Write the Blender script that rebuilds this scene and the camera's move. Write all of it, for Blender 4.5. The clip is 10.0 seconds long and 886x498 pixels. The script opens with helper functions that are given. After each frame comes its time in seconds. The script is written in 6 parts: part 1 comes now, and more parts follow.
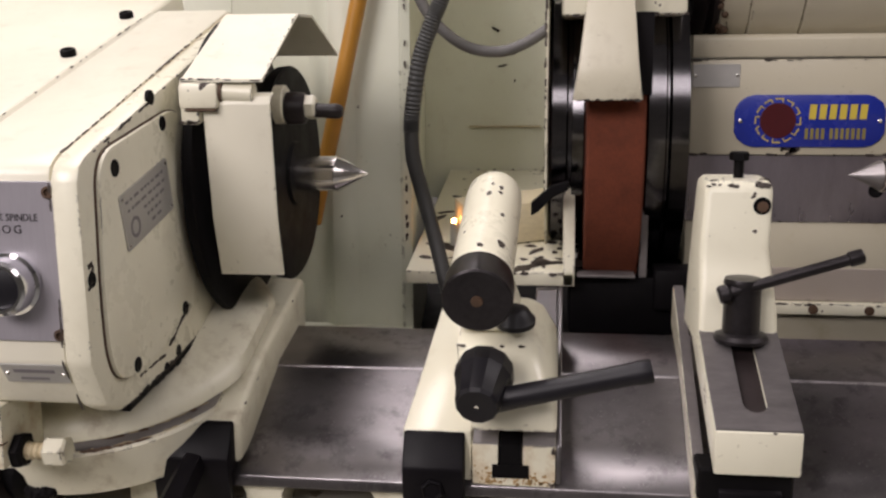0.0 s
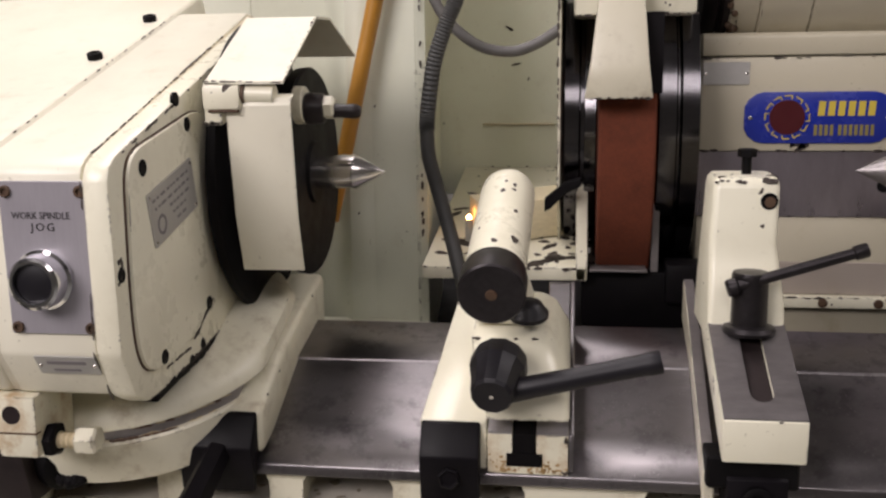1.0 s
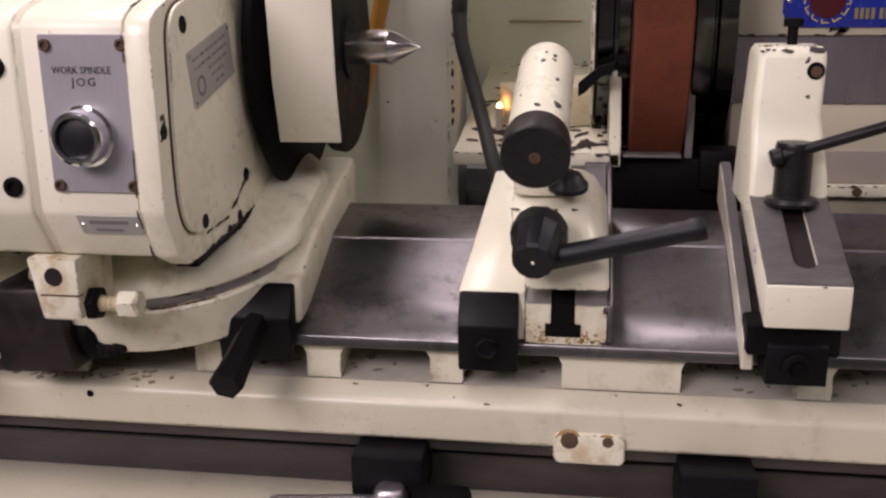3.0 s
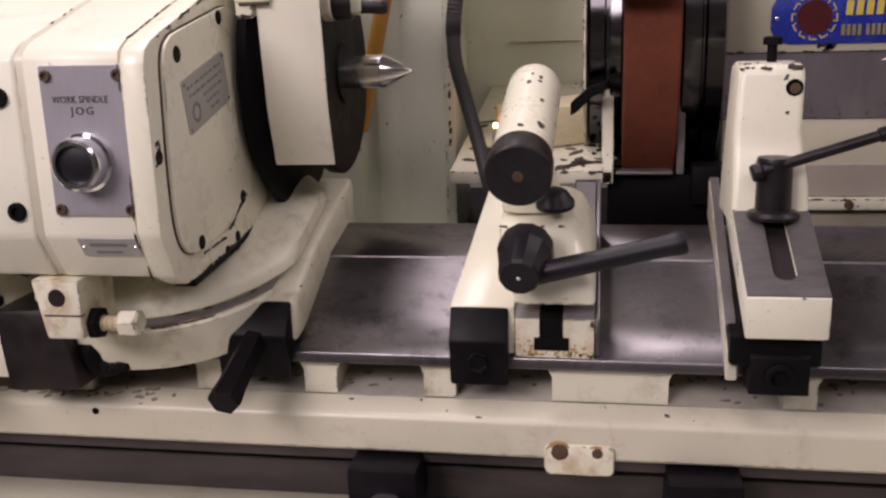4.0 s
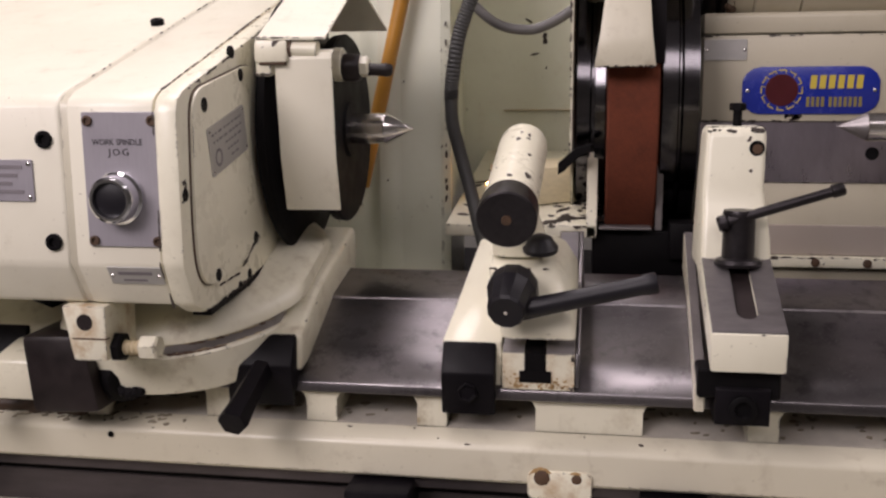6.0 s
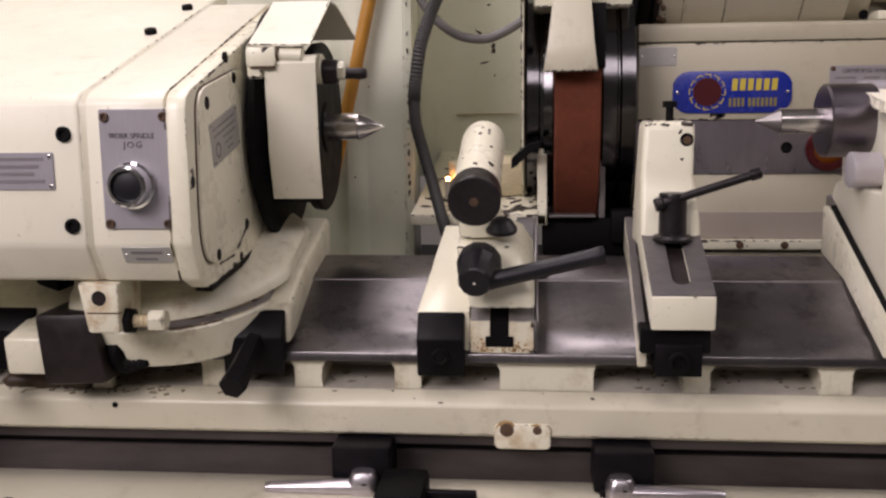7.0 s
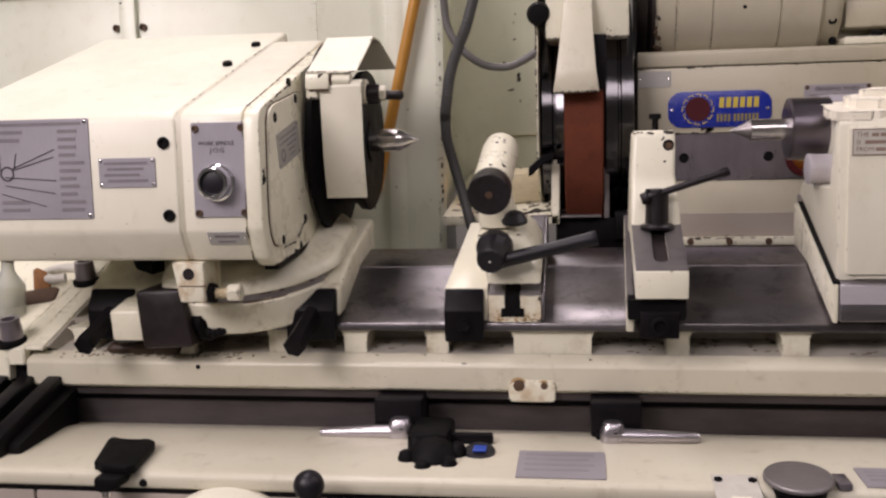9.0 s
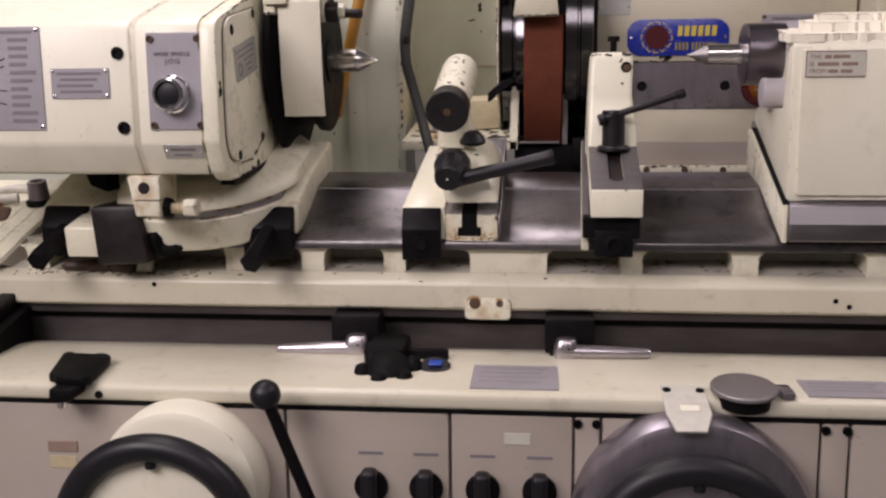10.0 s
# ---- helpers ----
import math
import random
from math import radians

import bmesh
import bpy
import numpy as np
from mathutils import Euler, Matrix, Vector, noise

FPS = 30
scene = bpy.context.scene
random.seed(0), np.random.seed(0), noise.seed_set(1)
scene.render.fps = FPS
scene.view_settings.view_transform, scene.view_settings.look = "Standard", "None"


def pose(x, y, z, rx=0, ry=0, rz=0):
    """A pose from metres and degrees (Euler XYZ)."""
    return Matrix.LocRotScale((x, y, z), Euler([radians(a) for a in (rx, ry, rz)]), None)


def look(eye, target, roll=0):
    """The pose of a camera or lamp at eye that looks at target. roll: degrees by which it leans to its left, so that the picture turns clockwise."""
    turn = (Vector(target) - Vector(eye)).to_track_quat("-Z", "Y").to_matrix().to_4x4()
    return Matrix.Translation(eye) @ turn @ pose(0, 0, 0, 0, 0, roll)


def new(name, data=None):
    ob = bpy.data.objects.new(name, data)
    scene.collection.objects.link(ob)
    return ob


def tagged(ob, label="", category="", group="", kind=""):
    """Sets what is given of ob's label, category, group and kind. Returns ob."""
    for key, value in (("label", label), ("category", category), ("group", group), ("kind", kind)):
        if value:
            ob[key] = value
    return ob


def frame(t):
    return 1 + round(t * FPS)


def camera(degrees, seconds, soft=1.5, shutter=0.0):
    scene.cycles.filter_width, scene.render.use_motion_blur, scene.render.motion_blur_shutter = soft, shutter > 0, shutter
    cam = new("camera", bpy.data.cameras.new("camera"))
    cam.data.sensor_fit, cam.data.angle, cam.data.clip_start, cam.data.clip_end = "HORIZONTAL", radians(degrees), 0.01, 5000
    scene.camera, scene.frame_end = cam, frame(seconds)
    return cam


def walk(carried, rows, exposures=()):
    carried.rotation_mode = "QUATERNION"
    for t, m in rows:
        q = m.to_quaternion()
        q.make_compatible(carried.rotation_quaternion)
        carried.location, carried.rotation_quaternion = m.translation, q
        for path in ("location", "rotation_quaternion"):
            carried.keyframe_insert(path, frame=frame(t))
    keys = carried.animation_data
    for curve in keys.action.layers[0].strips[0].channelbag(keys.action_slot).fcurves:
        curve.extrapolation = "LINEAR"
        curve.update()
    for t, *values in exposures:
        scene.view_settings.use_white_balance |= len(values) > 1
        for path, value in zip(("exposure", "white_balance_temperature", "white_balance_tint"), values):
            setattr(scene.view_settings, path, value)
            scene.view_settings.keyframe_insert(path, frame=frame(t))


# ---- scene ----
cam = camera(49.7, 10.0, soft=2.4)
PATH = [
    (0, (0.026, 0.002, 1.156), (-0.209, 1.949, 0.764), -0.4),
    (0.5, (0.025, -0.012, 1.16), (-0.228, 1.934, 0.773), -0.6),
    (1, (0.029, -0.021, 1.16), (-0.238, 1.92, 0.761), -0.8),
    (1.5, (0.028, -0.026, 1.159), (-0.239, 1.915, 0.757), -0.7),
    (2, (0.025, -0.026, 1.155), (-0.25, 1.912, 0.745), -0.8),
    (2.5, (0.017, -0.029, 1.114), (-0.294, 1.88, 0.603), -0.6),
    (3, (0.003, -0.031, 1.108), (-0.275, 1.876, 0.576), -0.6),
    (4.5, (0.051, -0.058, 1.113), (-0.29, 1.861, 0.665), -1.9),
    (5, (0.06, -0.064, 1.111), (-0.292, 1.865, 0.714), -1.1),
    (5.5, (0.056, -0.082, 1.106), (-0.308, 1.852, 0.748), -0.5),
    (7, (0.026, -0.253, 1.085), (-0.159, 1.714, 0.773), -0.7),
    (7.5, (0.083, -0.295, 1.079), (-0.159, 1.67, 0.791), 0.1),
    (8, (0.113, -0.341, 1.065), (-0.212, 1.61, 0.771), 0.5),
    (8.5, (0.102, -0.4, 1.064), (-0.218, 1.559, 0.82), -1.1),
    (9, (0.08, -0.467, 1.054), (-0.209, 1.498, 0.824), -1.4),
    (9.5, (0.086, -0.487, 1.035), (-0.178, 1.476, 0.759), -1.1),
    (10, (0.085, -0.478, 1.013), (-0.123, 1.484, 0.683), -0.5),
]
walk(cam, [(t, look(eye, target, roll)) for t, eye, target, roll in PATH],
     [(0, 0, 6500, 9), (2.0, 0, 6500, 9), (3.0, 0, 6500, 18), (5.0, -0.08, 6500, 17), (6.5, -0.06, 6500, 14), (8.5, 0, 6500, 14), (10, 0, 6500, 15)])

# ---- world and lamps ----
world = bpy.data.worlds.new("shop_world")
scene.world = world
world.use_nodes = True
world.node_tree.nodes["Background"].inputs[0].default_value = (0.9, 0.93, 1.0, 1)
world.node_tree.nodes["Background"].inputs[1].default_value = 0.015


def tube_lamp(x, y, z, length, width, power, rx=0, rz=0, tint=(1.0, 0.905, 0.915)):
    data = bpy.data.lights.new("tube_lamp", "AREA")
    data.shape, data.size, data.size_y, data.energy, data.color = "RECTANGLE", length, width, power, tint
    ob = new("tube_lamp", data)
    ob.matrix_world = pose(x, y, z, rx, 0, rz)
    return ob


LAMP = 0.925
tube_lamp(-0.60, 2.10, 2.94, 0.50, 2.6, 31 * LAMP)
tube_lamp(-0.75, 0.45, 2.94, 0.45, 1.5, 21 * LAMP)
tube_lamp(-1.45, -1.30, 2.35, 1.5, 0.90, 62 * LAMP, 58, -38)
tube_lamp(0.30, -1.50, 2.50, 1.3, 0.60, 14 * LAMP, 45, 8)
tube_lamp(1.70, 0.60, 2.70, 1.4, 0.80, 19 * LAMP, 45, 85)
scene.view_settings.exposure = 0.0


# ---- materials ----
def nodes_of(name):
    m = bpy.data.materials.new(name)
    m.use_nodes = True
    nt = m.node_tree
    return m, nt, nt.nodes["Principled BSDF"]


def add(nt, kind, **values):
    n = nt.nodes.new(kind)
    for k, v in values.items():
        n.inputs[k].default_value = v
    return n


def noise_at(nt, scale, detail=4.0, rough=0.6, stretch=None):
    geo = nt.nodes.new("ShaderNodeNewGeometry")
    out = geo.outputs["Position"]
    if stretch:
        mp = add(nt, "ShaderNodeMapping", Scale=stretch)
        nt.links.new(out, mp.inputs[0])
        out = mp.outputs[0]
    n = add(nt, "ShaderNodeTexNoise", Scale=scale, Detail=detail, Roughness=rough)
    nt.links.new(out, n.inputs["Vector"])
    return n.outputs[0]


def ramp(nt, src, lo, hi, a=0.0, b=1.0):
    n = add(nt, "ShaderNodeMapRange")
    n.inputs[1].default_value, n.inputs[2].default_value = lo, hi
    n.inputs[3].default_value, n.inputs[4].default_value = a, b
    nt.links.new(src, n.inputs[0])
    return n.outputs[0]


def mix(nt, fac, a, b):
    n = nt.nodes.new("ShaderNodeMix")
    n.data_type = "RGBA"
    nt.links.new(fac, n.inputs[0])
    for sock, v in ((n.inputs[6], a), (n.inputs[7], b)):
        if isinstance(v, tuple):
            sock.default_value = (*v, 1)
        else:
            nt.links.new(v, sock)
    return n.outputs[2]


def calc(nt, op, a, b=None):
    n = nt.nodes.new("ShaderNodeMath")
    n.operation = op
    for sock, v in zip(n.inputs, (a, b)):
        if v is None:
            continue
        if isinstance(v, (int, float)):
            sock.default_value = v
        else:
            nt.links.new(v, sock)
    return n.outputs[0]


def bump(nt, bsdf, src, strength, distance):
    n = add(nt, "ShaderNodeBump", Strength=strength, Distance=distance)
    nt.links.new(src, n.inputs["Height"])
    nt.links.new(n.outputs[0], bsdf.inputs["Normal"])


def plain(name, color, rough, metal=0.0, vary=0.25, scale=60.0, grain=None, relief=0.15, coat=0.0, spec=0.5):
    """A surface with two scales of variation in colour and gloss."""
    m, nt, b = nodes_of(name)
    big = noise_at(nt, scale * 0.12, 3)
    fine = noise_at(nt, scale, 5, 0.65, grain)
    both = calc(nt, "ADD", calc(nt, "MULTIPLY", big, 0.5), calc(nt, "MULTIPLY", fine, 0.5))
    dark = tuple(c * (1 - vary) for c in color)
    light = tuple(min(1.0, c * (1 + vary * 0.6)) for c in color)
    nt.links.new(mix(nt, ramp(nt, both, 0.3, 0.7), dark, light), b.inputs["Base Color"])
    nt.links.new(ramp(nt, both, 0.3, 0.7, rough * 0.8, min(1, rough * 1.25)), b.inputs["Roughness"])
    b.inputs["Metallic"].default_value = metal
    b.inputs["Coat Weight"].default_value = coat
    b.inputs["Specular IOR Level"].default_value = spec
    if relief:
        bump(nt, b, fine, relief, 0.0006)
    return m


def painted(name, color, rough=0.32, spots=0.0, edge=0.5, stain=0.35, soil=(0.30, 0.24, 0.13)):
    """Old machine enamel: orange-peel relief, oily stains, chips in spots and along the edges down to dark iron."""
    m, nt, b = nodes_of(name)
    broad = noise_at(nt, 5.0, 4)
    mid = noise_at(nt, 38.0, 5, 0.65)
    drip = noise_at(nt, 30.0, 3, 0.6, (1.0, 1.0, 0.14))
    col = mix(nt, ramp(nt, broad, 0.35, 0.68), (color[0] * 0.90, color[1] * 0.885, color[2] * 0.865), color)
    speck = ramp(nt, noise_at(nt, 260.0, 2, 0.5), 0.69, 0.73, 0.0, 0.45)
    col = mix(nt, calc(nt, "MULTIPLY", speck, ramp(nt, noise_at(nt, 21.0, 3), 0.50, 0.62)), col, (0.16, 0.12, 0.07))
    dirt = calc(nt, "MULTIPLY", ramp(nt, mid, 0.52 - 0.14 * max(0, stain - 0.8), 0.78), ramp(nt, drip, 0.45 - 0.6 * max(0, stain - 0.8), 0.7))
    col = mix(nt, calc(nt, "MULTIPLY", dirt, stain), col, soil)
    chip_noise = noise_at(nt, 62.0, 3, 0.55)
    patch = noise_at(nt, 11.0, 2)
    chips = ramp(nt, calc(nt, "ADD", chip_noise, calc(nt, "MULTIPLY", patch, 0.35)), 0.86 - spots, 0.87 - spots)
    if edge:
        geo = nt.nodes.new("ShaderNodeNewGeometry")
        bev = nt.nodes.new("ShaderNodeBevel")
        bev.samples = 4
        bev.inputs["Radius"].default_value = 0.0022
        dot = nt.nodes.new("ShaderNodeVectorMath")
        dot.operation = "DOT_PRODUCT"
        nt.links.new(geo.outputs["Normal"], dot.inputs[0])
        nt.links.new(bev.outputs[0], dot.inputs[1])
        rim = ramp(nt, dot.outputs["Value"], 0.985, 0.95)
        wear = ramp(nt, noise_at(nt, 85.0, 4, 0.7), 0.62 - 0.2 * edge, 0.66 - 0.2 * edge)
        zone = ramp(nt, noise_at(nt, 14.0, 2), 0.44, 0.52)
        chips = calc(nt, "MAXIMUM", chips, calc(nt, "MULTIPLY", calc(nt, "MULTIPLY", rim, wear), zone))
    col = mix(nt, chips, col, (0.055, 0.042, 0.034))
    nt.links.new(col, b.inputs["Base Color"])
    nt.links.new(ramp(nt, calc(nt, "ADD", chips, calc(nt, "MULTIPLY", mid, 0.4)), 0.1, 1.2, rough * 0.8, 0.75), b.inputs["Roughness"])
    peel = calc(nt, "SUBTRACT", calc(nt, "MULTIPLY", noise_at(nt, 170.0, 2), 0.25), calc(nt, "MULTIPLY", chips, 0.8))
    bump(nt, b, peel, 0.35, 0.0007)
    return m


CREAM = (0.775, 0.75, 0.605)
paint = painted("cream_enamel", CREAM, 0.30, -0.3, 0.6)
paint_gloss = painted("glossy_cream_enamel", CREAM, 0.17, -0.12, 0.7, 0.4)
paint_chipped = painted("chipped_cream_enamel", CREAM, 0.34, -0.005, 0.85)
paint_clean = painted("clean_cream_enamel", (0.79, 0.765, 0.64), 0.38, -0.3, 0.25, 0.4)
paint_cast = painted("rough_cream_enamel", (0.755, 0.73, 0.59), 0.42, -0.3, 0.5, 1.0, (0.25, 0.18, 0.09))
paint_sheet = painted("sheet_cream_enamel", (0.645, 0.66, 0.55), 0.36, -0.06, 0.3, 0.35)
# stained cream, also darkened where the lamps leave parts too bright
paint_dimmed = painted("dimmed_cream_enamel", (0.60, 0.57, 0.455), 0.36, -0.3, 0.55, 0.8, (0.27, 0.22, 0.15))
# cream darkened for the wheelhead, which the lamps leave too bright
paint_darker = painted("darker_cream_enamel", (0.475, 0.44, 0.34), 0.38, -0.3, 0.55, 0.6)
paint_rusty = painted("rust_stained_cream_enamel", CREAM, 0.4, -0.02, 0.7, 1.3, (0.36, 0.20, 0.065))
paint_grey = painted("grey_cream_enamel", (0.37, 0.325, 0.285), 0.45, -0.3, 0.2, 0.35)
paint_chalk = painted("peeling_cream_enamel", (0.84, 0.80, 0.68), 0.6, 0.0, 0.9, 0.25)
ground_steel = plain("ground_steel", (0.245, 0.23, 0.24), 0.36, 0.95, 0.22, 60.0, (0.35, 2.0, 2.0), 0.025)
worn_steel = plain("worn_steel", (0.27, 0.25, 0.25), 0.42, 0.75, 0.25, 70.0, (1.0, 3.0, 1.0), 0.15)
way_steel = plain("oily_way_steel", (0.082, 0.070, 0.070), 0.42, 0.6, 0.45, 40.0, (0.35, 1.5, 1.5), 0.10)
dull_steel = plain("dull_band_steel", (0.31, 0.28, 0.315), 0.30, 0.85, 0.25, 30.0, (3.0, 1.0, 1.0), 0.1)
bright_steel = plain("polished_steel", (0.76, 0.73, 0.71), 0.20, 1.0, 0.12, 120.0, (0.4, 4.0, 4.0), 0.06)
chrome = plain("chrome", (0.80, 0.80, 0.82), 0.15, 1.0, 0.06, 60.0)
black_oxide = plain("black_oxide_steel", (0.0065, 0.0055, 0.007), 0.42, 0.0, 0.45, 90.0, None, 0.15, 0.0, 0.11)
black_iron = plain("black_iron", (0.0045, 0.004, 0.0045), 0.55, 0.0, 0.5, 60.0, None, 0.15, 0.0, 0.10)
black_gloss = plain("glossy_black_plastic", (0.008, 0.007, 0.010), 0.44, 0.0, 0.3, 40.0, None, 0.03, 0.0, 0.35)
black_flange = plain("black_machined_flange", (0.12, 0.115, 0.122), 0.14, 1.0, 0.3, 60.0, (1.0, 8.0, 8.0), 0.04)
# one black for real grease and for the shade in gaps
oil_and_shade_black = plain("black_oil_and_shade", (0.006, 0.005, 0.006), 0.6, 0.0, 0.6, 30.0, None, 0.4, 0.0, 0.12)
grime = plain("oily_grey_sludge", (0.44, 0.41, 0.355), 0.45, 0.0, 0.45, 25.0, None, 0.35)
dry_sludge = plain("dried_brown_sludge", (0.21, 0.18, 0.13), 0.5, 0.0, 0.6, 60.0, None, 0.4)
greasy_brown = plain("caked_brown_grease", (0.060, 0.034, 0.020), 0.5, 0.0, 0.6, 90.0, None, 0.4)
rubber = plain("grey_black_hose_rubber", (0.045, 0.045, 0.043), 0.55, 0.0, 0.3, 80.0)
grey_hose_mat = plain("grey_hose_rubber", (0.11, 0.105, 0.10), 0.5, 0.0, 0.2, 80.0)
plate_metal = plain("brushed_label_aluminium", (0.36, 0.34, 0.37), 0.42, 0.35, 0.12, 60.0, (12.0, 1.0, 1.0), 0.05)
plate_pale = plain("pale_label_aluminium", (0.46, 0.45, 0.43), 0.40, 0.45, 0.15, 60.0, (1.0, 8.0, 1.0), 0.05)
abrasive = plain("brown_red_abrasive", (0.128, 0.036, 0.019), 0.9, 0.0, 0.35, 300.0, None, 0.6, 0.0, 0.2)
blue_enamel = plain("blue_enamel", (0.012, 0.025, 0.26), 0.25, 0.0, 0.15, 60.0)
yellow_ink = plain("yellow_enamel", (0.55, 0.43, 0.06), 0.35, 0.0, 0.1, 60.0)
faded_yellow = plain("faded_yellow_enamel", (0.22, 0.18, 0.05), 0.4, 0.0, 0.2, 60.0)
red_ink = plain("dark_red_enamel", (0.060, 0.006, 0.009), 0.3, 0.0, 0.2, 60.0)
dark_ink = plain("dark_ink", (0.035, 0.03, 0.035), 0.5, 0.0, 0.2, 60.0)
faint_ink = plain("rubbed_ink", (0.29, 0.27, 0.295), 0.45, 0.2, 0.15, 60.0)
brown_ink = plain("brown_ink", (0.27, 0.19, 0.15), 0.5, 0.0, 0.2, 60.0)
soft_ink = plain("faded_ink", (0.19, 0.172, 0.184), 0.5, 0.0, 0.2, 60.0)
ochre_paint = plain("ochre_pipe_paint", (0.42, 0.20, 0.030), 0.35, 0.0, 0.15, 40.0)
wood = plain("raw_wood", (0.66, 0.58, 0.40), 0.65, 0.0, 0.22, 40.0, (0.6, 6.0, 6.0), 0.25)
brown_rust = plain("brown_rusty_iron", (0.095, 0.055, 0.032), 0.7, 0.2, 0.5, 120.0)
cast_silver = plain("matte_cast_silver", (0.50, 0.47, 0.50), 0.30, 0.95, 0.2, 90.0, None, 0.08)
oil_stain = plain("dried_oil_on_enamel", (0.50, 0.42, 0.27), 0.35, 0.0, 0.25, 60.0)
clear_plastic = plain("cloudy_clear_plastic", (0.78, 0.79, 0.75), 0.22, 0.0, 0.08, 40.0, None, 0.05)
clear_plastic.node_tree.nodes["Principled BSDF"].inputs["Transmission Weight"].default_value = 0.8
machined_grey = plain("dull_machined_iron", (0.25, 0.233, 0.237), 0.5, 0.45, 0.25, 80.0, (1.0, 3.0, 1.0), 0.06)
foot_iron = plain("oily_machined_iron", (0.165, 0.152, 0.152), 0.42, 0.55, 0.35, 50.0, (1.0, 3.0, 1.0), 0.08)
strip_steel = plain("dark_strip_steel", (0.21, 0.192, 0.19), 0.48, 0.6, 0.3, 70.0, (1.0, 3.0, 3.0), 0.08)
worn_black = plain("worn_blackened_steel", (0.034, 0.030, 0.032), 0.36, 0.7, 0.5, 160.0, None, 0.12)
rust_stain = plain("rust_stained_enamel", (0.40, 0.26, 0.11), 0.5, 0.0, 0.35, 90.0)
band_steel = plain("bright_ground_band", (0.52, 0.49, 0.53), 0.45, 0.35, 0.12, 60.0, (0.3, 4.0, 4.0), 0.03)
quill_steel = plain("dark_turned_steel", (0.19, 0.17, 0.195), 0.30, 1.0, 0.2, 60.0, (1.0, 6.0, 6.0), 0.04)
rust = plain("rust", (0.30, 0.13, 0.04), 0.8, 0.0, 0.5, 90.0)
amber = plain("amber_lens", (0.17, 0.048, 0.006), 0.2, 0.0, 0.2, 60.0, None, 0.02, 0.5)
blue_plastic = plain("blue_plastic", (0.02, 0.06, 0.35), 0.3, 0.0, 0.1, 60.0)
cable_white = plain("cloudy_plastic", (0.55, 0.53, 0.47), 0.35, 0.0, 0.2, 60.0)
chip_iron = plain("bare_chipped_iron", (0.045, 0.034, 0.027), 0.6, 0.1, 0.4, 200.0)
greasy_iron = plain("greasy_brown_iron", (0.022, 0.016, 0.016), 0.40, 0.0, 0.9, 38.0, None, 0.3, 0.0, 0.3)
concrete = plain("shop_floor_paint", (0.24, 0.24, 0.22), 0.5, 0.0, 0.35, 6.0)
wall_paint = plain("shop_wall_paint", (0.36, 0.35, 0.32), 0.7, 0.0, 0.12, 5.0)
ceil_paint = plain("shop_ceiling_paint", (0.16, 0.155, 0.15), 0.8, 0.0, 0.1, 5.0)


def stained_steel(name, color):
    """Ground steel under old oil: broad dull stains, grinding lines and tiny bright pits."""
    m, nt, b = nodes_of(name)
    broad = noise_at(nt, 7.0, 5, 0.62, (0.7, 1.3, 1.3))
    blot = noise_at(nt, 46.0, 6, 0.7)
    lines = noise_at(nt, 90.0, 3, 0.5, (0.12, 2.2, 2.2))
    pits = noise_at(nt, 520.0, 2, 0.5)
    dark = tuple(c * 0.62 for c in color)
    col = mix(nt, ramp(nt, broad, 0.36, 0.66), dark, color)
    col = mix(nt, calc(nt, "MULTIPLY", ramp(nt, blot, 0.50, 0.62), ramp(nt, noise_at(nt, 13.0, 3), 0.42, 0.62, 0.25, 0.85)), col, tuple(c * 0.42 for c in color))
    col = mix(nt, calc(nt, "MULTIPLY", ramp(nt, pits, 0.66, 0.72), ramp(nt, blot, 0.42, 0.56)), col, tuple(c * 1.45 for c in color))
    nt.links.new(col, b.inputs["Base Color"])
    gloss = calc(nt, "ADD", calc(nt, "MULTIPLY", broad, 0.22), calc(nt, "MULTIPLY", blot, 0.26))
    nt.links.new(ramp(nt, gloss, 0.12, 0.36, 0.23, 0.42), b.inputs["Roughness"])
    b.inputs["Metallic"].default_value = 0.95
    bump(nt, b, calc(nt, "ADD", calc(nt, "MULTIPLY", lines, 0.6), calc(nt, "MULTIPLY", blot, 0.5)), 0.05, 0.0006)
    return m


table_steel = stained_steel("stained_table_steel", (0.25, 0.233, 0.240))


# ---- mesh helpers ----
def box(x0, x1, y0, y1, z0, z1, bm=None):
    bm = bm or bmesh.new()
    v = [bm.verts.new((x, y, z)) for x in (x0, x1) for y in (y0, y1) for z in (z0, z1)]
    for f in ((0, 1, 3, 2), (4, 6, 7, 5), (0, 4, 5, 1), (2, 3, 7, 6), (0, 2, 6, 4), (1, 5, 7, 3)):
        bm.faces.new([v[i] for i in f])
    return bm


def prism(pts, a, b, axis="x", bm=None):
    """A flat outline pushed from a to b: along x the outline is (y, z), along y (x, z), along z (x, y)."""
    bm = bm or bmesh.new()
    put = {"x": lambda p, q: (q, p[0], p[1]), "y": lambda p, q: (p[0], q, p[1]), "z": lambda p, q: (p[0], p[1], q)}[axis]
    lo = [bm.verts.new(put(p, a)) for p in pts]
    hi = [bm.verts.new(put(p, b)) for p in pts]
    bm.faces.new(lo)
    bm.faces.new(hi[::-1])
    for i in range(len(pts)):
        j = (i + 1) % len(pts)
        bm.faces.new((lo[i], hi[i], hi[j], lo[j]))
    return bm


